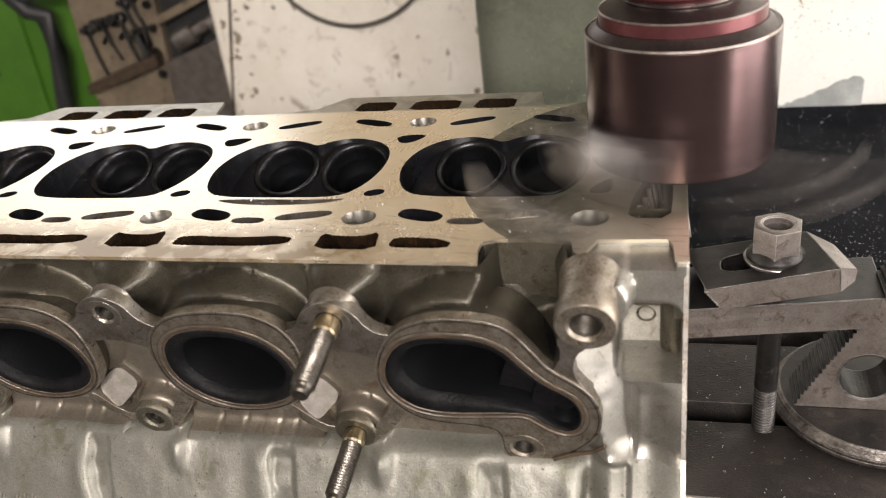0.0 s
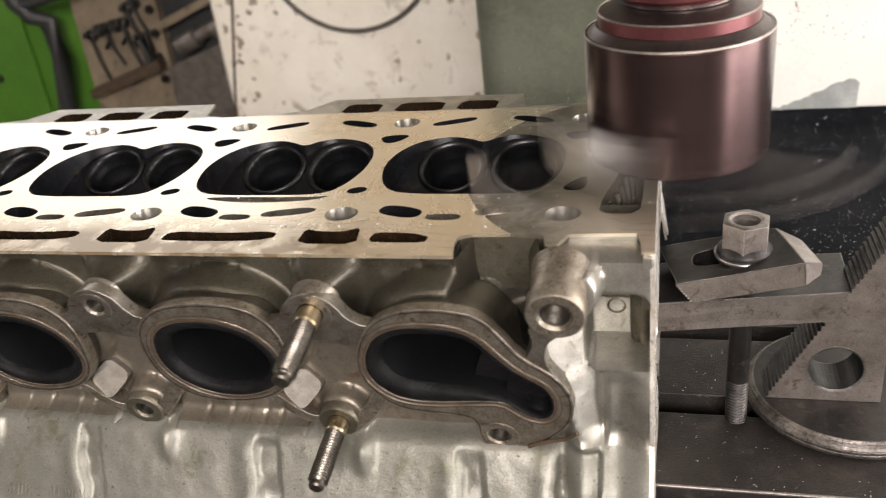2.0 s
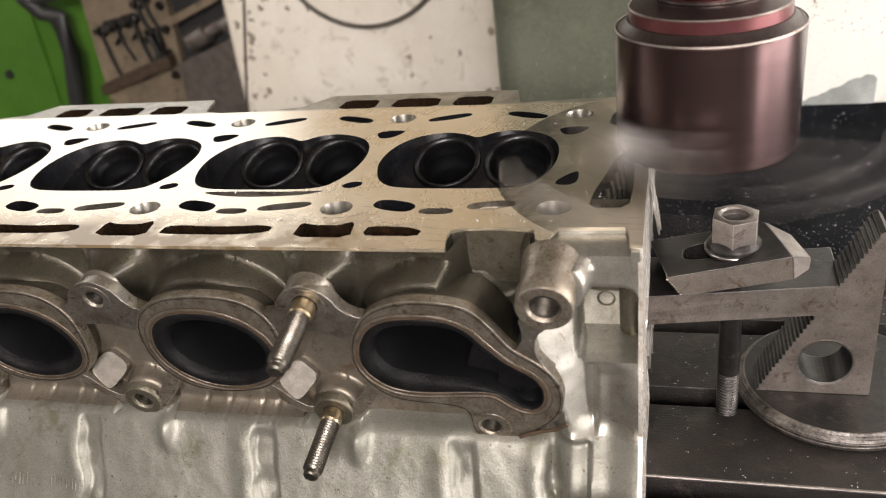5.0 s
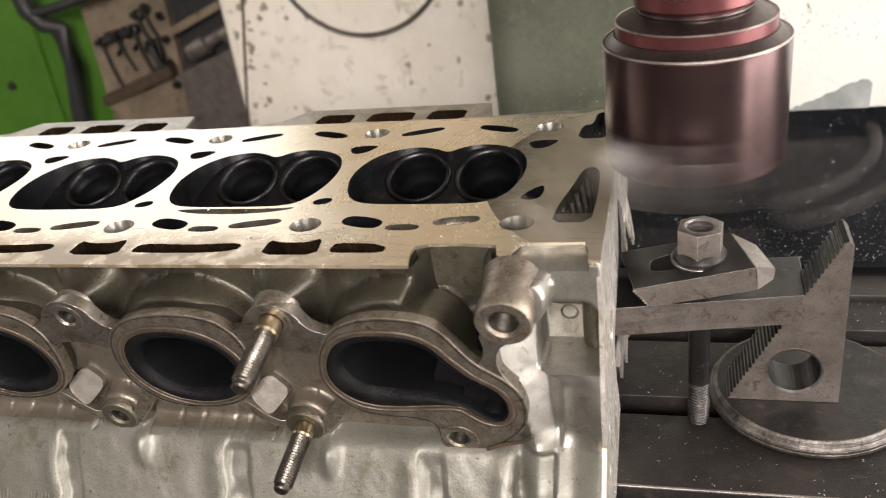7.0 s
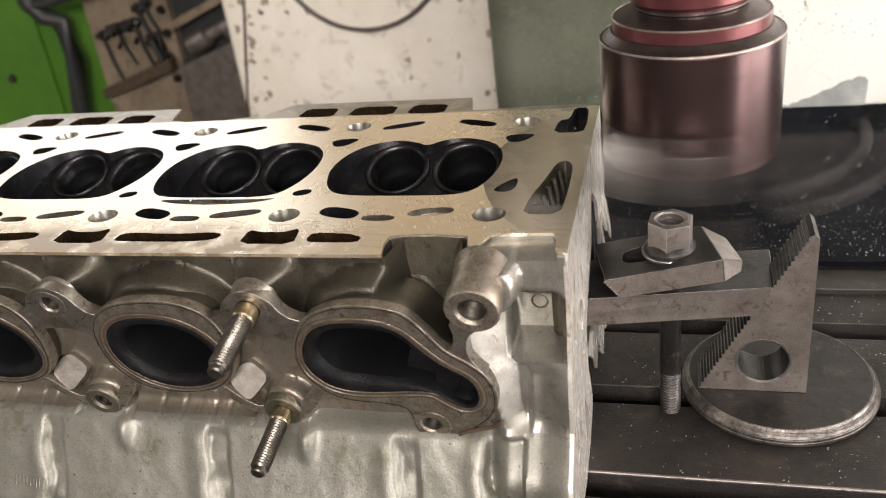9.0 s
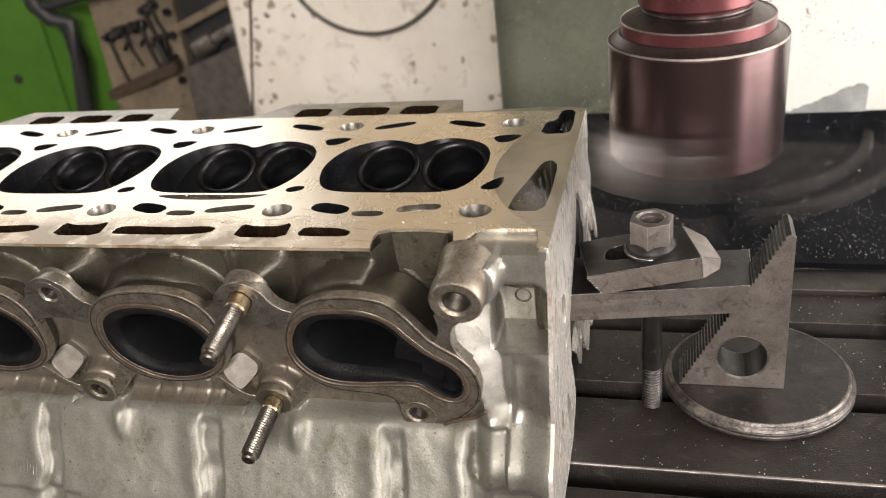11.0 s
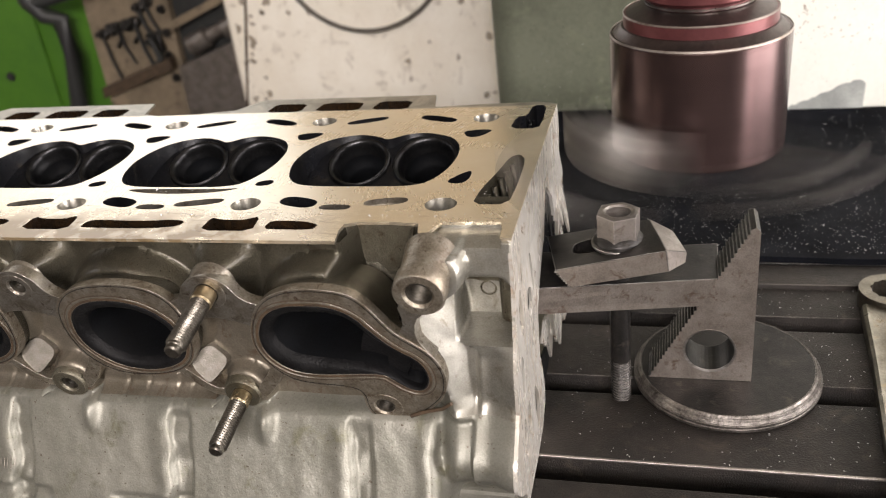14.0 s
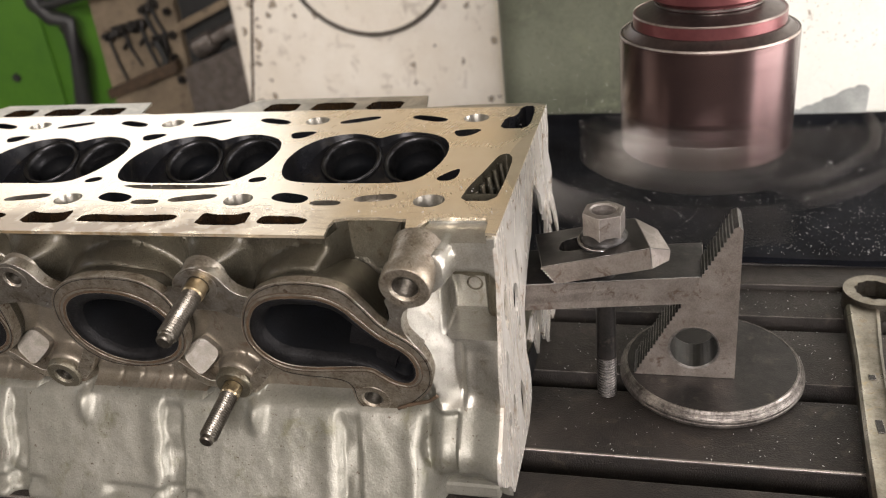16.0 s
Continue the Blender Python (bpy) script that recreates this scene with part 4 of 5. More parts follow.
for bx in (3, -85, -173, -261):
    up, c, n = boss(bx + 0.5, -13.5, 8.6 if bx == 3 else 7.5, 4.3 if bx == 3 else 3.7, 14.0, 0.3, 8.0, "machined")
    if bx == 3:
        stud = part("stud", lathe([(4.2, -6), (4.2, 3.5)] + [(a, b + 4) for a, b in thread(4.15, 28)], c, n, 24), "zinc", head, "threaded steel stud, oily", 20)
        part("collar", lathe([(4.5, 0.1), (4.5, 5.5), (4.0, 6.2), (4.0, 0.1)], c, n, 24, True), "brass", stud, "yellowed plain collar", 30)
    else:
        bore_thread(up, c, n, 3.7)
    lo, c, n = boss(bx - 3.5, -73, 8.6, 4.0, 14.0, 0.7, 22.0, "boss_cast")
    if bx == 3:
        stud = part("stud", lathe([(4.0, -6), (4.0, 3.5)] + [(a, b + 4) for a, b in thread(4.0, 27)], c, n, 24), "zinc", head, "threaded steel stud", 20)
        part("collar", lathe([(4.35, 0.1), (4.35, 5.0), (3.9, 5.7), (3.9, 0.1)], c, n, 24, True), "brass", stud, "yellowed plain collar", 30)
    else:
        bore_thread(lo, c, n, 3.6)
    # webs that join the bosses to the flanges
    web = soften([(bx - 25, -19), (bx - 13, -18.5), (bx - 9.5, -9), (bx + 1, -3.5), (bx + 10, -8), (bx + 14, -17.5), (bx + 25, -20), (bx + 19, -33), (bx + 4, -27), (bx - 10, -27), (bx - 19, -31)], 2)
    part("web", slab([web, circle(bx + 0.5, -13.5, 6.5, 24)], lambda u, v: face(u, v, 0.2), (0, 6, 0), False), "machined", head, "", 40)
    # narrow web from the port to the lower boss, and the squared lump over it
    strut = soften([(bx - 28, -57), (bx - 17, -70.5), (bx - 8, -71), (bx - 10, -76), (bx - 20, -74), (bx - 31, -60)], 1)
    part("web", slab([strut], lambda u, v: face(u, v, -0.4), (0, 10, 0), False), "flange", head, "", 40)
    strut = soften([(bx + 4, -70), (bx + 12, -60), (bx + 17, -52), (bx + 20, -58), (bx + 14, -68), (bx + 5, -77)], 1)
    part("web", slab([strut], lambda u, v: face(u, v, -0.4), (0, 10, 0), False), "flange", head, "", 40)
    quad = soften([(bx - 26.5, -58), (bx - 17.5, -51), (bx - 9, -59.5), (bx - 19, -69.5)], 2, 0.18)
    mid = Vector((bx - 18, 0, -59.5))
    lump = slab([quad], lambda u, v: (u, -36.3 + 0.35 * (v + 60) + 0.28 * (bx - 18 - u) * -1, v), lambda c, m=mid: Vector((m.x + (c.x - m.x) * 1.35, c.y + 13, m.z + (c.z - m.z) * 1.35)), False)
    part("cast_lump", lump, "raw", head, "squared bright cast lump", 30)

# the stepped end with its big threaded boss
part("end_boss", lathe([(5.2, -16), (5.2, -1), (6.2, 0), (9.6, 0), (10.2, -0.7), (10.3, -7), (9.4, -7.6), (9.6, -12), (10.6, -24)], (90.5, -53, -11.5), (0, -0.98, -0.19), 40), "flange", head, "large drilled and threaded boss", 40)
bore_thread(head.children[-1], Vector((90.5, -53, -11.5)), Vector((0, -0.98, -0.19)), 5.2)
boss(64.5, -75.4, 8.4, 4.2)
bore_thread(head.children[-1], Vector((64.5, -39.5, -75.6)), Vector((0, -0.979, -0.205)), 4.2)
neck = soften([(80.5, -16), (82, -26), (79.5, -31), (76, -37), (84, -45), (92, -46.5), (88.5, -41), (85, -34), (86.5, -25), (91, -21), (87, -20)], 1)
part("web", slab([neck], lambda u, v: face(u, v, 0.1), (0, 16, 0), False), "machined", head, "", 40)
part("end_pad", box(118, 121.6, -30.6, -14.5, -15, -1.5, 0.4, 1), "end_cast", head, "", 30)
# Added insert; recess shade is put into its, the plug's and post's colour.
part("recess_lining", slab([soften([(98.6, -17.4), (119.4, -17.4), (119.4, -44.4), (98.6, -44.4)], 1, 0.12)], lambda u, v: (u, -13.2 - 0.25 * (v + 31), v), (0, 0.8, 0)), "boss_cast", head, "added darkened back of the recess")
part("drain_plug", lathe([(3.6, -1), (3.6, 0.5), (3.2, 0.7), (2.6, 0.7), (2.6, 0.2), (2.1, -0.2), (2.6, -0.6), (2.1, -1.0), (2.1, -3), (0, -3)], (108, -13.4, -31), (0, -1, 0), 24), "boss_cast", head, "small threaded hole in the recess", 30)
part("recess_post", lathe([(4.6, -45), (4.6, -17)], (117.5, -15, 0), (0, 0, 1), 24), "boss_cast", head, "rounded upright inside the recess", 60)

# the end face: a bright ragged frame round the chain cavity
rag = random.Random(11)
rim = [(119, -0.5), (120.5, -15), (118, -26), (122, -38), (121, -48), (124, -60), (118, -66), (121, -82), (114, -74), (110, -79), (107, -64), (101, -69), (99, -57), (91, -53), (89, -44), (83, -47), (79, -34), (66, -22), (60, -27), (54, -30), (45, -38), (38, -41), (29, -49), (24, -57), (21, -66), (19, -78), (16, -86), (17, -92), (20, -104), (22, -118), (14, -126)]
outer = [(-30, -0.5)] + [(y + rag.uniform(-0.8, 0.8), z + (rag.uniform(-0.8, 0.8) if z < -1 else 0)) for y, z in rim] + [(-10, -125.6), (-36, -126)]
outer += [(-32 - 10 * step(-18, -67, z) - 17 * step(-70, -96, z) + 20 * step(-98, -124, z) + (rag.uniform(-0.6, 0.6) if z < -24 else 0.0), z) for z in range(-122, -4, 4)]
small = []
spots_taken = []
while len(small) < 8:                                       # torn slits, longer than wide
    y, z, w, h = rag.uniform(-34, 24), rag.uniform(-112, -34), rag.uniform(5, 10), rag.uniform(12, 28)
    clear = all(abs(y - a) > (w + c) / 2 + 1.5 or abs(z - b) > (h + d) / 2 + 1.5 for a, b, c, d in spots_taken)
    if clear and all(in_loop(y + i * (w * 0.5 + 2.0), z + j * (h * 0.5 + 2.0), outer) for i in (-1, 0, 1) for j in (-1, 0, 1)):
        spots_taken.append((y, z, w, h))
        small.append(slot(y, z, w, h, rag.uniform(-9, 9), 2.0 + rag.uniform(-0.3, 0.4), 14))
part("end_face", slab([outer] + small, lambda u, v: (X_END + 0.1 + (0.7 * math.sin(v * 0.11) if u > 0 and v < -20 else 0), u + (1.3 if u < -20 else 0), v), (-1.6, 0, 0)), "bright", head, "bright ragged machined end face round an open cavity", 35)
teeth = [(36, -80), (24, -84), (31, -92), (37, -90), (44, -104), (49, -110), (53, -104), (58, -97), (64, -108), (70, -115), (75, -106), (84, -126), (92, -114), (101, -122), (113, -124), (112, -108), (92, -98), (62, -84)]
part("torn_edge", slab([[(y + rag.uniform(-1, 1), z + rag.uniform(-1, 1)) for y, z in teeth], slot(88, -108, 5, 10, 20, 2.0, 10), slot(50, -93, 4, 8, 10, 2.0, 10)], lambda u, v: (X_END + 0.4, u, v), (-1.4, 0, 0)), "bright", head, "torn bright shards under the cavity")
# Black so the slits look deep: their shade is in the colour.
part("inner_wall", slab([[(-9, -3), (100, -3), (100, -122), (-9, -122)], [(57, -24), (44, -60), (24, -100), (60, -110), (92, -104), (94, -60), (80, -22)]], lambda u, v: (X_END - 3.4, u, v), (-1.2, 0, 0)), "soot_and_shade", head, "inner wall blackened for the shade in the slits")
for k, (y, z, a, b) in enumerate(((96, -50, 4, 14), (112, -56, 5, 20), (119, -64, 5, 18))):
    flap = soften([(y - a, z + b * 0.5), (y + a * 0.4, z + b * 0.6), (y + a, z), (y + a * 0.2, z - b * 0.7), (y - a * 0.5, z - b * 0.4)], 1)
    part("burr", slab([flap], lambda u, v, k=k, top=z + b * 0.6: (X_END + 0.8 + (0.15 - 0.015 * k) * (top - v), u, v), (-1.0, 0, 0)), "bright", head, "thin torn flake")
# raised casting marks low on the side, worn past reading
for first, count in ((-173.8, 3), (-157.6, 3), (-137.0, 5)):
    for k in range(count):
        u = first + 3.9 * k
        for du, top, low in ((0.0, 0.0, 4.4), (1.7, 0.3 * (k % 3), 4.4 - 1.4 * ((k + 1) % 2))):
            mark = box(u + du, u + du + 0.6, -0.5, 1.6, -106.3 - low, -106.3 - top, 0.12, 1)
            for v in mark.verts:
                v.co.y += relief(v.co.x, v.co.z)
            part("casting_mark", mark, "raw", head, "small raised casting mark")

# ---- machine table and what is clamped on it ----
TOP = -126.5
table = thing("machine_table", (100, 80, -180), "oiled dark cast iron milling table with T-slots", "machine table", "", True)
for y0, y1 in ((-143, -82), (-67, -20.5), (-5.5, 43.5), (57.5, 105), (119, 148.5)):
    part("land", box(-650, 720, y0, y1, TOP - 22, TOP, 0.9, 2), "table", table, "", 40)
for y0, y1 in ((-67, -20.5), (-5.5, 43.5)):
    part("worn_edge", box(-650, 720, y0 - 0.15, y0 + 1.3, TOP - 1.2, TOP + 0.12, 0.3, 1), "steel", table, "bright worn slot edge")
part("back_rail", box(-650, 720, 148.8, 171, TOP - 22, TOP + 3.0, 1.5, 2), "table", table, "", 40)
part("bed", box(-650, 720, -143, 175, TOP - 60, TOP - 26), "black_steel", table)

disc = thing("steel_disc", (207.5, 63, TOP), "dark round steel spacer disc with a scratched bright rim", "disc", "", True)
part("plate", lathe([(0, 0.2), (44.0, 0.2), (44.3, 1.0), (43.6, 5.0), (41.6, 7.8), (0, 7.8)], (207.5, 63, TOP), (0, 0, 1), 96), "black_steel", disc, "", 30)
part("rim", lathe([(44.9, 0.6), (45.2, 1.0), (45.2, 2.2), (44.9, 2.5), (45.15, 2.8), (45.1, 3.9), (44.8, 4.2), (44.9, 4.6), (44.1, 5.7), (43.85, 5.7), (43.3, 6.9), (43.0, 6.9), (42.2, 7.95), (41.7, 7.95), (44.2, 0.6)], (207.5, 63, TOP), (0, 0, 1), 96, True), "rim_steel", disc, "bright scored rim")

FLOOR = TOP + 8.0
block = thing("step_block", (194, 62, FLOOR), "serrated triangular steel step block with a round hole", "step block", "", True)


def sawtooth():
    x0, z0, x1, z1, n = 170.0, FLOOR + 1.0, 214.0, -36.2, 34
    pts = [(218.3, FLOOR), (218.3, -37.0), (x1 + 2.5, z1 + 1.2)]
    ux, uz = (x0 - x1) / n, (z0 - z1) / n
    for i in range(n):
        x, z = x1 + ux * i, z1 + uz * i
        pts += [(x, z), (x + 0.05, z + uz * 0.92)]
    return pts + [(x0, FLOOR)]


part("body", slab([sawtooth(), circle(198.6, -101.5, 11.4, 40)], lambda u, v: (u, 48.3, v), (0, 20, 0)), "black_steel", block)
# Thin paler skin: the light on the block's front is in its colour.
part("face", slab([sawtooth(), circle(198.6, -101.5, 11.4, 40)], lambda u, v: (u, 48.0, v), (0, 0.28, 0)), "lit_steel_face", block, "rubbed steel face, front light in its colour")
part("bore_lip", lathe([(11.3, 0), (12.3, -0.25), (12.3, 0.5), (11.3, 0.5)], (198.6, 48, -101.5), (0, 1, 0), 40, True), "edge", block, "bright chamfer of the hole")

strap = thing("strap_bar", (150, 45, -68), "flat dark steel clamping bar resting on the step block", "clamp bar", "", True)


def bar_block(x0, x1, inset, thick, lift):
    """The bar runs askew: its far end lies further back and lower."""
    bm, vs = bmesh.new(), []
    for x in (x0, x1):
        f = (x - 122) / 78.0
        y, top, low = 26 + 24 * f - inset, -55 - 7.0 * f + lift, -69 - 7.8 * f
        lean = 5 if x == x1 else 0
        vs += [bm.verts.new(p) for p in ((x, y, low), (x, y + thick, low), (x + lean, y + thick, top), (x + lean, y, top))]
    for q in ((0, 1, 2, 3), (7, 6, 5, 4), (0, 4, 5, 1), (1, 5, 6, 2), (2, 6, 7, 3), (3, 7, 4, 0)):
        bm.faces.new([vs[i] for i in q])
    return bm


part("bar", bar_block(70, 197, 0, 34, 0), "black_steel", strap)
# Front of the bar made paler for the light it catches.
part("front_edge", bar_block(71, 196.5, 0.4, 0.36, -0.3), "lit_steel_face", strap, "rubbed steel front edge, light in its colour")

clamp = thing("clamp_wedge", (155, 45, -52), "worn dark steel clamp with serrated heel under a nut", "clamp", "", True)


def clamp_body():
    """A flat clamp that rises to a bevelled tip, slotted for the rod."""
    bm = bmesh.new()
    top = lambda u, v: (u, v, -44.9 + (u - 130) * 0.223)
    rings = flat(bm, [[(130, 25), (178, 25), (170, 58), (122, 60)], slot(151, 42.5, 30, 14, 0, 3.2, 30)], top)
    skirt(bm, rings[1], (0, 0, -8))
    a, b, c, d = rings[0]
    e, f = bm.verts.new((186.5, 37, -41.5)), bm.verts.new((180.5, 55, -40.5))
    la, lb, le, lf, lc, ld = [bm.verts.new(p) for p in ((136.5, 25, -53.7), (179, 25, -44.6), (186, 36.5, -46.5), (180, 55, -47), (170, 58, -47), (128.5, 60, -55.2))]
    for q in ((a, b, lb, la), (b, e, le, lb), (b, c, f, e), (e, f, lf, le), (f, c, lc, lf), (c, d, ld, lc), (d, a, la, ld), (la, lb, le, lf, lc, ld)):
        bm.faces.new(q)
    return bm


part("body", clamp_body(), "black_steel", clamp)


def clamp_skin(quads):
    """Paler rubbed steel for the light on the clamp's front and tip, a hair proud of it."""
    bm = bmesh.new()
    for quad in quads:
        bm.faces.new([bm.verts.new(p) for p in quad])
    return bm


part("front", clamp_skin([((130.3, 24.8, -45.1), (177.8, 24.8, -34.5), (178.8, 24.8, -44.4), (136.7, 24.8, -53.5))]), "lit_steel_face", clamp, "rubbed steel front, light in its colour")
part("tip", clamp_skin([((178.3, 24.9, -34.4), (186.7, 36.9, -41.5), (186.2, 36.4, -46.3), (179.2, 24.9, -44.4)), ((178.2, 25.3, -34.1), (170.4, 57.6, -35.8), (180.6, 54.8, -40.2), (186.5, 37.2, -41.2))]), "steel", clamp, "bare bevelled tip")
for i in range(7):
    part("tooth", box(129.4 + 0.93 * i, 133.6 + 0.93 * i, 25.3, 59.5, -46.6 - 1.15 * i, -45.9 - 1.15 * i, 0.12, 1), "steel", clamp)

NX, NY, NZ = 157.0, 42.0, -24.0     # the rod axis and the top of the nut
nut = thing("clamp_nut", (156, 46, -40), "worn bright steel flange nut on a threaded rod", "nut", "", True)
hexa = [(NX + 10.0 * math.cos(radians(60 * k + 22)), NY + 10.0 * math.sin(radians(60 * k + 22))) for k in range(6)]
hex_bm = slab([hexa, circle(NX, NY, 5.6, 30)], lambda u, v: (u, v, NZ - 0.1), (0, 0, -14.2))
part("hexagon", hex_bm, "steel", nut, "scuffed bright hexagon")
part("chamfer", lathe([(5.5, -2.4), (6.3, 0.3), (7.6, 0.5), (8.75, 0.1)], (NX, NY, NZ), (0, 0, 1), 36), "steel", nut, "turned top chamfer", 40)
part("flange", lathe([(8.8, 3.4), (10.9, 1.4), (11.3, 0.3), (11.3, -0.6), (6, -0.6)], (NX, NY, NZ - 13.9), (0, 0, 1), 48), "black_steel", nut, "", 40)
part("washer", lathe([(12.2, 0), (12.35, -0.3), (12.2, -1.3), (6, -1.3), (6, 0)], (NX, NY, NZ - 14.6), (0, 0, 1), 48, True), "edge", nut, "thin bright washer", 30)
part("rod", lathe([(0, -5.0), (4.6, -5.0), (5.0, -5.6), (5.0, -18), (4.75, -20), (4.75, -79)], (NX, NY, NZ), (0, 0, 1), 32), "black_steel", nut, "dark round tie rod", 40)
prof = [(4.75, 0.0)]
for i in range(18):
    prof += [(4.85, -1.0 - i * 1.6), (4.2, -1.8 - i * 1.6)]
part("rod_thread", lathe(prof, (NX, NY, -103), (0, 0, 1), 32), "black_steel", nut, "rolled thread", 20)

wrench = thing("ring_spanner", (285, 90, -126), "dull chrome combination spanner lying across the table", "spanner", "", True)


def spanner_parts():
    z = -121.3
    # ring end with twelve points
    cx, cy = 296.0, 133.0
    star = [(cx + (9.6 + 0.9 * (k % 2)) * math.cos(2 * math.pi * k / 24), cy + (9.6 + 0.9 * (k % 2)) * math.sin(2 * math.pi * k / 24)) for k in range(24)]
    ring = slab([circle(cx, cy, 16.2, 48), star], lambda u, v: (u, v, z + 5.5), (0, 0, -10))
    bmesh.ops.bevel(ring, geom=[e for e in ring.edges if e.calc_length() > 0 and abs(e.verts[0].co.z - z - 5.5) < 0.01 and abs(e.verts[1].co.z - z - 5.5) < 0.01 and len(e.link_faces) == 2 and e.calc_face_angle(0) > 0.5], offset=1.1, segments=2, affect="EDGES")
    part("ring_end", ring, "chrome", wrench, "twelve-point ring end", 35)
    bm, rows = bmesh.new(), []
    for i in range(25):
        s = i / 24
        x, y = cx - 8 - 20 * s + 4 * s * s, cy - 12 - 190 * s
        w = 8.8 - 2.0 * step(0.0, 0.3, s) + 0.8 * s
        prof = [(-w, -2.2), (-w * 0.93, 1.6), (-w * 0.72, 2.9), (-w * 0.55, 2.2), (w * 0.55, 2.2), (w * 0.72, 2.9), (w * 0.93, 1.6), (w, -2.2)]
        rows.append([bm.verts.new((x + a, y, z + b + 0.6)) for a, b in prof])
    for a, b in zip(rows, rows[1:]):
        for k in range(8):
            bm.faces.new((a[k], a[(k + 1) % 8], b[(k + 1) % 8], b[k]))
    bm.faces.new(rows[0]), bm.faces.new(rows[-1])
    part("handle", bm, "chrome", wrench, "channelled handle", 35)
    for k, (s, ln) in enumerate(((0.34, 3.6), (0.52, 9.0))):
        x, y = cx - 8 - 20 * s + 4 * s * s, cy - 12 - 190 * s
        part("stamped_mark", box(x - 1.6, x + 1.6, y - ln, y, z + 2.9, z + 3.15), "black_steel", wrench, "worn stamped lettering bar")


spanner_parts()

# ---- rubber sheet behind the table ----
sheet = thing("rubber_sheet", (200, 350, -150), "black rubber sheet covering the slides, strewn with chips", "sheet", "", False)


def sheet_mesh():
    bm, nx, ny = bmesh.new(), 60, 24
    g = [[bm.verts.new((-350 + 1100 * i / nx, 173 + 240 * j / ny, -119 + 1.6 * noise.noise(Vector((i * 0.21, j * 0.25, 1.0))) + 20 * step(0.82, 1.0, j / ny) * 0.4)) for i in range(nx + 1)] for j in range(ny + 1)]
    for j in range(ny):
        for i in range(nx):
            bm.faces.new((g[j][i], g[j][i + 1], g[j + 1][i + 1], g[j + 1][i]))
    low = bmesh.ops.extrude_face_region(bm, geom=bm.faces[:])
    for v in low["geom"]:
        if isinstance(v, bmesh.types.BMVert):
            v.co.z -= 4
    return bm


part("sheet", sheet_mesh(), "mat", sheet, "", 40)


def chips(count, seed, place, size, look_of="chip"):
    """Fine aluminium chips, each a small bent flake."""
    r, verts, faces = random.Random(seed), [], []
    for _ in range(count):
        x, y, z = place(r)
        s = size * r.uniform(0.35, 1.0) * (2.2 if r.random() < 0.03 else 1.0)
        a, t = r.uniform(0, 6.28), r.uniform(-0.9, 0.9)
        c, d = math.cos(a), math.sin(a)
        n = len(verts)
        for u, v, w in ((-s, -0.35 * s, 0), (s, -0.3 * s, t * s), (0.9 * s, 0.35 * s, t * s + 0.2 * s), (-0.8 * s, 0.3 * s, 0.25 * s)):
            if look_of == "stain":                           # flat on an upright face
                verts.append(((x + u * c - v * d) * MM, (y - 0.05 * abs(w)) * MM, (z + u * d + v * c) * MM))
            else:
                verts.append(((x + u * c - v * d) * MM, (y + u * d + v * c) * MM, (z + abs(w) + 0.1) * MM))
        faces.append((n, n + 1, n + 2, n + 3))
    me = bpy.data.meshes.new("chips")
    me.from_pydata(verts, [], faces)
    me.materials.append(MAT[look_of])
    ob = new("metal_chips", me)
    return ob


def near_rail(r):
    y = 176 + 234 * r.random() ** 1.3
    return r.uniform(-100, 520), y, -117.8 + 8 * step(0.82, 1.0, (y - 173) / 240)


fallen = chips(9000, 3, near_rail, 0.38)
fallen.location.z = DECK
tagged(fallen, "fine bright aluminium chips scattered on the black sheet", "chips", "", "stuff")
table_chips = chips(500, 5, lambda r: (r.uniform(122, 330), r.choice((r.uniform(-4, 43), r.uniform(58, 104), r.uniform(120, 148))), TOP + 0.1), 0.5)
table_chips.location.z = DECK
tagged(table_chips, "fine bright aluminium chips on the dark table", "chips", "", "stuff")
RIDERS.append(table_chips)
BASE[table_chips.name] = Vector((0, 0, 0))
at_foot = chips(900, 8, lambda r: (r.uniform(-60, 600), 414.2 - 0.5 * r.random(), -112 + 60 * r.random() ** 3), 0.8)
at_foot.location.z = DECK
tagged(at_foot, "bright chips stuck to the foot of the machine column", "chips", "", "stuff")

spatter = chips(900, 21, lambda r: (152 + 170 * r.random() ** 1.5, 404.6, -60 + 300 * r.random()), 1.2, "stain")
spatter.location.z = DECK
tagged(spatter, "dark dirt spatter on the added pale plate", "dirt", "", "stuff")

column_dirt = chips(1300, 33, lambda r: (-30 + 175 * r.random() ** 0.6, 414.6, -20 + 260 * r.random() ** 0.7), 0.9, "stain")
column_dirt.location.z = DECK
tagged(column_dirt, "brown dirt specks on the grey-green column", "dirt", "", "stuff")

deck_chips = chips(160, 12, lambda r: (r.choice((r.uniform(-60, 20), r.uniform(10, 120))), r.choice((r.uniform(8, 17), r.uniform(83, 96), r.uniform(-12, -9))), 0.1), 0.7)
deck_chips.location.z = DECK
tagged(deck_chips, "small bright curls of swarf left on the skimmed deck", "chips", "", "stuff")
RIDERS.append(deck_chips)
BASE[deck_chips.name] = Vector((0, 0, 0))

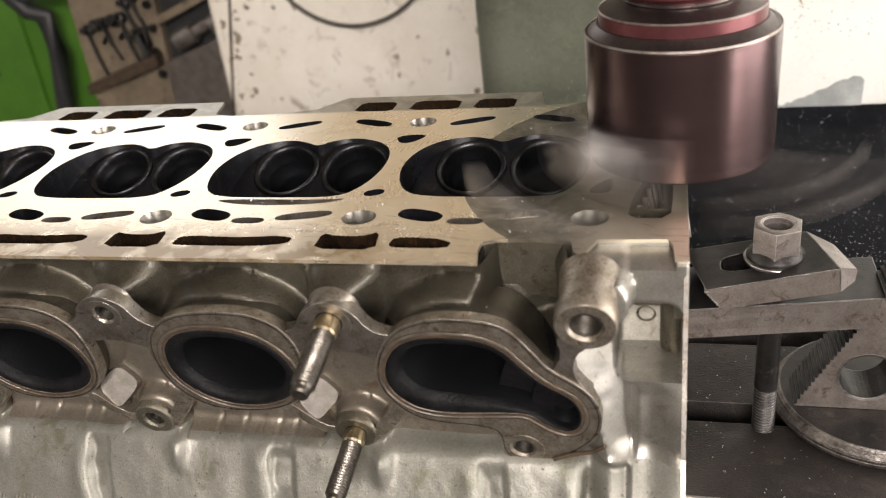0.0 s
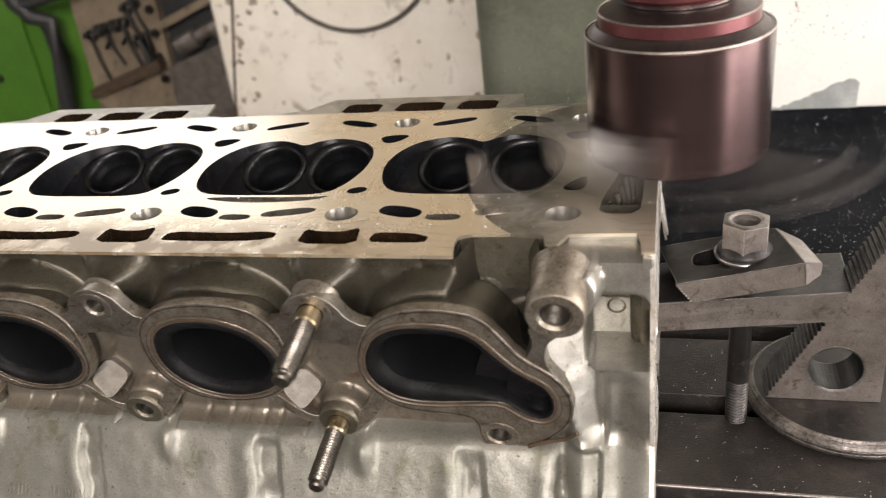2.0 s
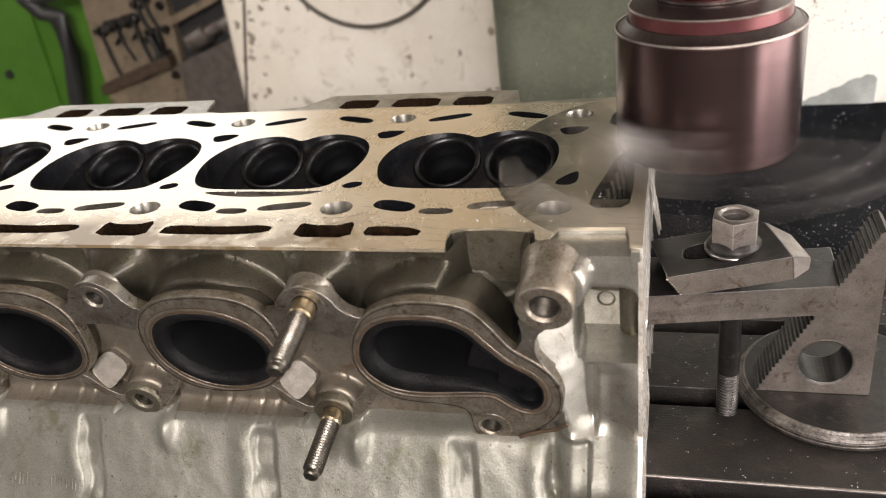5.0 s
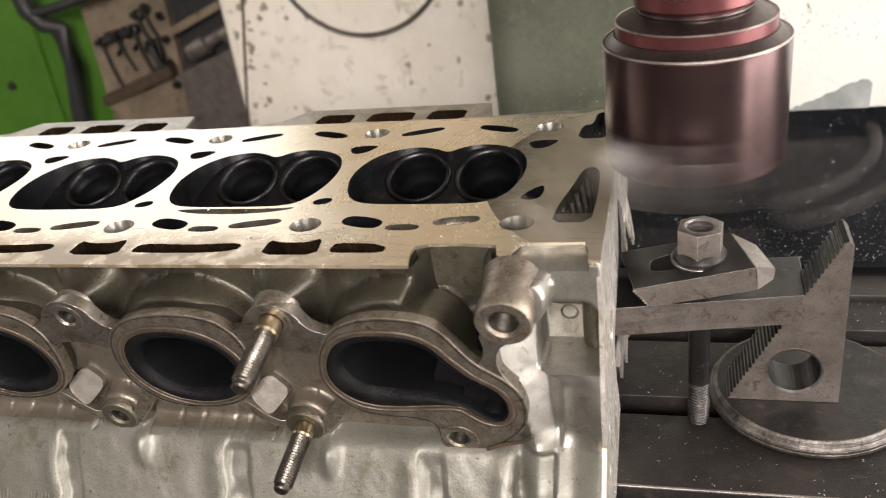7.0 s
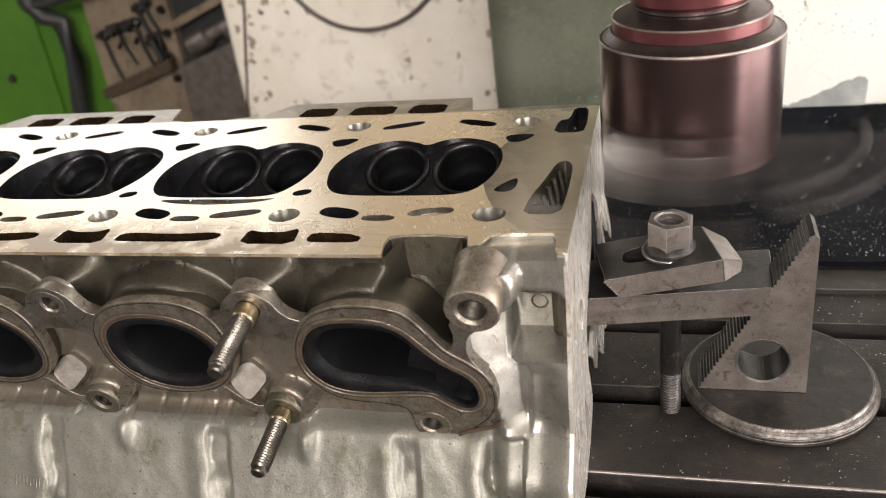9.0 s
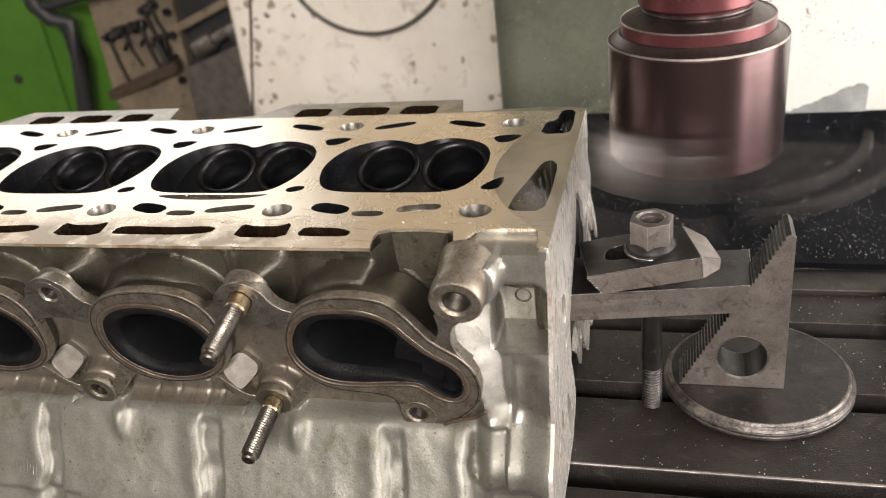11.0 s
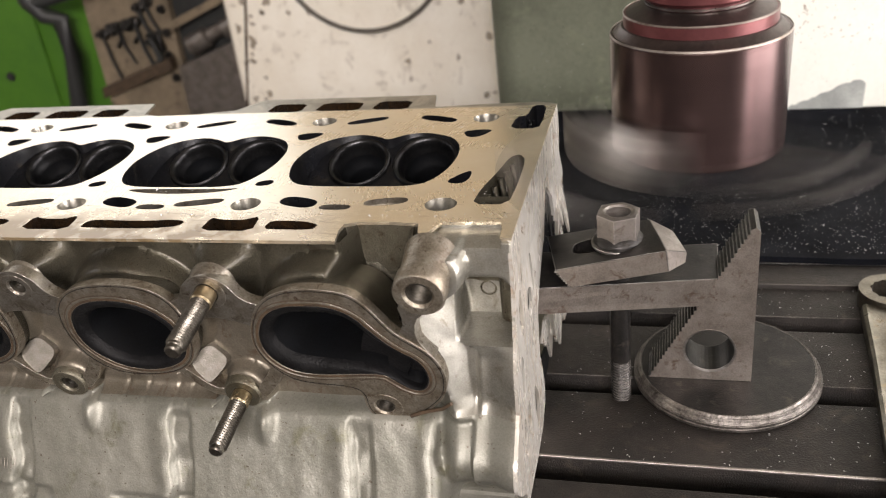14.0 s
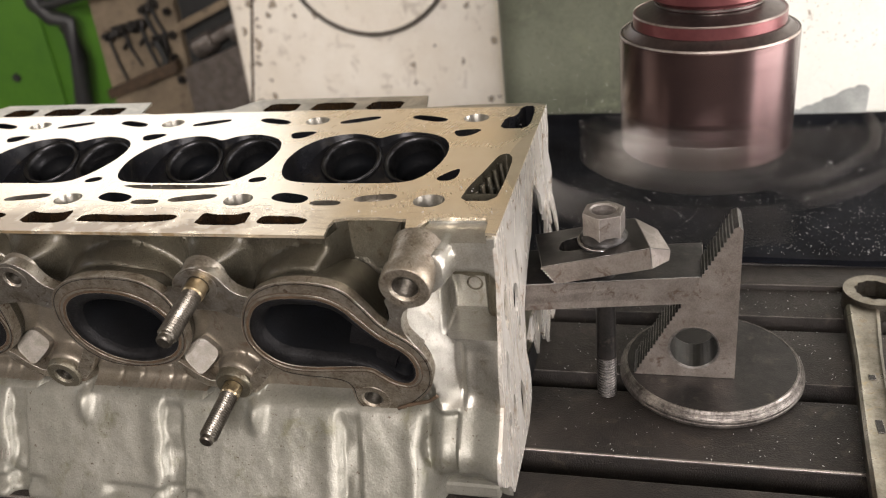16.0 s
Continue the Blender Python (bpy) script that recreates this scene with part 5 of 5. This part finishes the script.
# ---- spindle and fly cutter ----
spindle = thing("spindle_head", (SPIN_X, SPIN_Y, 66), "maroon anodised spindle cup with stepped top", "spindle")
axis_at = (SPIN_X, SPIN_Y, 0)
part("skirt", lathe([(28, 9), (34.4, 7.0), (35.0, 7.8), (35.2, 54.6), (34.6, 55.6), (29.5, 55.6)], axis_at, (0, 0, 1), 128), "maroon", spindle, "maroon anodised cup", 30)
part("lip", lathe([(34.6, 55.4), (34.9, 55.9), (35.22, 55.4), (35.28, 55.1), (34.8, 55.0)], axis_at, (0, 0, 1), 128, True), "lit_steel_face", spindle, "bright turned lip", 30)
part("shoulder", lathe([(34.7, 55.3), (33.2, 55.8), (30.6, 58.4), (29.6, 58.6)], axis_at, (0, 0, 1), 96), "maroon_dark", spindle, "", 30)
part("ring", lathe([(29.8, 58.0), (29.9, 62.8), (29.4, 63.4), (28.4, 63.4)], axis_at, (0, 0, 1), 96), "red", spindle, "dull red stepped ring", 30)
part("ring_lip", lathe([(29.4, 63.3), (29.65, 63.7), (29.95, 63.3), (29.9, 63.0)], axis_at, (0, 0, 1), 96, True), "lit_steel_face", spindle, "", 30)
part("top_face", lathe([(29.4, 63.3), (27.5, 63.6), (23.0, 66.0), (20.4, 66.4)], axis_at, (0, 0, 1), 96), "maroon_dark", spindle, "dark turned top face", 30)
part("collar", lathe([(20.4, 66.0), (20.6, 68.0), (22.2, 68.8), (22.8, 69.6), (22.8, 88), (30, 97), (30, 180)], axis_at, (0, 0, 1), 96), "red", spindle, "red spindle collar", 30)
part("collar_lip", lathe([(20.4, 66.5), (21.2, 66.8), (21.4, 67.6), (20.6, 67.8)], axis_at, (0, 0, 1), 96, True), "edge", spindle, "bright ring", 30)
for k in range(40):
    a = 2 * math.pi * k / 40
    bar = box(-0.55, 0.55, -0.5, 0.5, 74.5, 82.0, 0.2, 1)
    for v in bar.verts:
        v.co = Matrix.Rotation(a, 3, "Z") @ (v.co + Vector((23.0, 0, 0))) + Vector((SPIN_X, SPIN_Y, 0))
    part("knurl", bar, "edge", spindle)
part("quill", lathe([(0, 95), (60, 95), (60, 400), (0, 400)], (SPIN_X, SPIN_Y, 86), (0, 0, 1), 64), "column", spindle, "painted quill housing", 30)

cutter = thing("fly_cutter", (SPIN_X, SPIN_Y, 12), "spinning steel fly cutter bar under the spindle cup", "cutter")


def cutter_parts():
    sx, sy = SPIN_X, SPIN_Y
    part("bar", box(sx - 20, sx + 78, sy - 1.6, sy + 1.6, 2.0, 6.2, 0.8, 2), "black_steel", cutter, "flat dark cutter bar", 40)
    part("tool_post", box(sx + 37, sx + 55, sy - 10.0, sy + 10.0, 6.4, 26.0, 1.5, 2), "edge", cutter, "upright bright steel tool block", 40)
    part("hub", lathe([(0, 6.4), (26, 6.4), (27, 7), (27, 9.5), (0, 9.5)], axis_at, (0, 0, 1), 48), "black_steel", cutter, "", 30)
    part("tool_bit", box(sx + 76, sx + SWEEP - 0.4, sy - 2.4, sy + 2.4, 0.35, 12.0, 1.0, 2), "edge", cutter, "carbide tool bit")
    part("screw", lathe([(0, 30.0), (4.2, 30.0), (4.5, 29.5), (4.5, 26.2)], (sx + 46, sy, 0), (0, 0, 1), 20), "black_steel", cutter)
    arm = merge(box(20, 78, -1.1, 1.1, 8.0, 10.5, 0.5, 1), box(64, 68, -2.4, 2.4, 11.0, 16.0, 0.8, 1), box(77, 81, -2.8, 2.8, 10.0, 15.0, 0.8, 1))   # second, thinner arm
    for v in arm.verts:
        v.co = Matrix.Rotation(radians(80), 3, "Z") @ v.co + Vector((sx, sy, 0))
    part("second_arm", arm, "edge", cutter, "short bright second tool arm")


cutter_parts()


# ---- small fittings on the tool board ----
def board_parts():
    def to(u, v):
        return (u, 1100 + 0.12 * (u + 850), v)
    part("panel", slab([[(-918, 60), (-762, 60), (-766, -560), (-924, -560)]], to, (0, 18, 0)), "tan", board, "tan worn panel")
    part("ledge", slab([[(-924, -285), (-768, -235), (-768, -255), (-924, -305)]], lambda u, v: (u, 1078, v), (0, 20, 0)), "rust", board, "dark brown tool rail")
    r = random.Random(9)
    for k, (u, v) in enumerate(((-892, -188), (-876, -182), (-860, -178), (-842, -176), (-826, -168), (-812, -150), (-798, -140), (-803, -205))):
        y = 1100 + 0.12 * (u + 850)
        part("fitting", lathe([(0, 0), (8, 0), (10, 3), (10, 12), (6, 15), (6, 24), (0, 24)], (u, y - 1, v + r.uniform(-6, 6)), (0.3 * r.uniform(-1, 1), -1, 0.2), 16), "black_steel", board, "dark worn fitting", 40)
        if k % 2 == 0 or k == 5:
            w, ln = r.uniform(2.5, 4.5), r.uniform(50, 95)
            part("rod", tube([(u, y - 14, v), (u + 5, y - 12, v - ln * 0.5), (u + 12 + 4 * r.random(), y - 6, v - ln)], w, 8), "hose", board, "", 60)
        else:
            part("bracket", tube([(u - 10, y - 8, v + 8), (u + 14, y - 10, v + 14), (u + 18, y - 10, v - 16), (u + 4, y - 8, v - 30)], r.uniform(3.5, 5.5), 8), "black_steel", board, "dark bent bracket", 60)
    part("clamp_arm", tube([(-800, 1090, -200), (-792, 1088, -235), (-806, 1088, -262), (-838, 1090, -275)], 7, 10), "hose", board, "dark curved clamp arm", 60)
    for k in range(5):
        part("bolt_head", lathe([(0, 6), (7, 6), (8, 4), (8, 0)], (-778 + r.uniform(-4, 4), 1105, -110 - 42 * k), (0, -1, 0), 12), "black_steel", board, "", 30)
    shelf = thing("tool_shelf", (-700, 1150, -1000), "dim steel shelf holding dark cylindrical tooling", "shelf")
    part("back", box(-775, -560, 1128, 1140, -1000, 130, 2), "hose", shelf)
    part("front", slab([[(-764, -256), (-595, -198), (-595, -600), (-764, -600)]], lambda u, v: (u, 1096, v), (0, 80, 0)), "steel", shelf, "grey-brown shelf front")
    part("rail", slab([[(-764, -175), (-600, -112), (-600, -126), (-764, -190)]], lambda u, v: (u, 1100, v), (0, 14, 0)), "tan", shelf, "thin rail")
    for k, (x, z) in enumerate(((-735, -222), (-660, -196), (-690, -100), (-735, -110), (-640, -60))):
        part("tool_holder", lathe([(0, 0), (17, 0), (19, 3), (19, 40), (12, 44), (12, 90), (0, 90)], (x, 1105, z), (0.85, 0.1, 0.38), 24), "steel" if k < 2 else "black_steel", shelf, "round tool holder", 40)


board_parts()


# ---- motion ----
def motions():
    for rider in RIDERS:
        b = BASE[rider.name]
        walk(rider, [(t, pose((b.x * MM) + FEED * t, b.y * MM, DECK + b.z * MM)) for t in range(17)])
    b = BASE[cutter.name]
    # the spindle pulls unevenly: lag of the bar against an even six turns a second
    lag = {0: 200, 0.5: 208, 1: 172, 1.5: 203, 2: 192, 2.5: 198, 3: 198, 5.5: 202, 6: 207, 6.5: 190, 7: 216, 7.5: 190, 8: 211, 8.5: 217, 11: 207, 11.5: 184, 12: 216, 12.5: 222, 13: 208, 13.5: 224, 14: 192, 14.5: 207, 15: 224, 15.5: 220, 16: 218}
    keys = sorted(lag)

    def angle(i):
        t = i / FPS
        k = max(j for j in range(len(keys)) if keys[j] <= t + 1e-6)
        a, c = keys[k], keys[min(k + 1, len(keys) - 1)]
        f = (t - a) / (c - a) if c > a else 0.0
        return lag[a] + (lag[c] - lag[a]) * f - 72.0 * i
    walk(cutter, [(i / FPS, pose(b.x * MM, b.y * MM, DECK + b.z * MM, 0, 0, angle(i) + 32)) for i in range(481)])

motions()
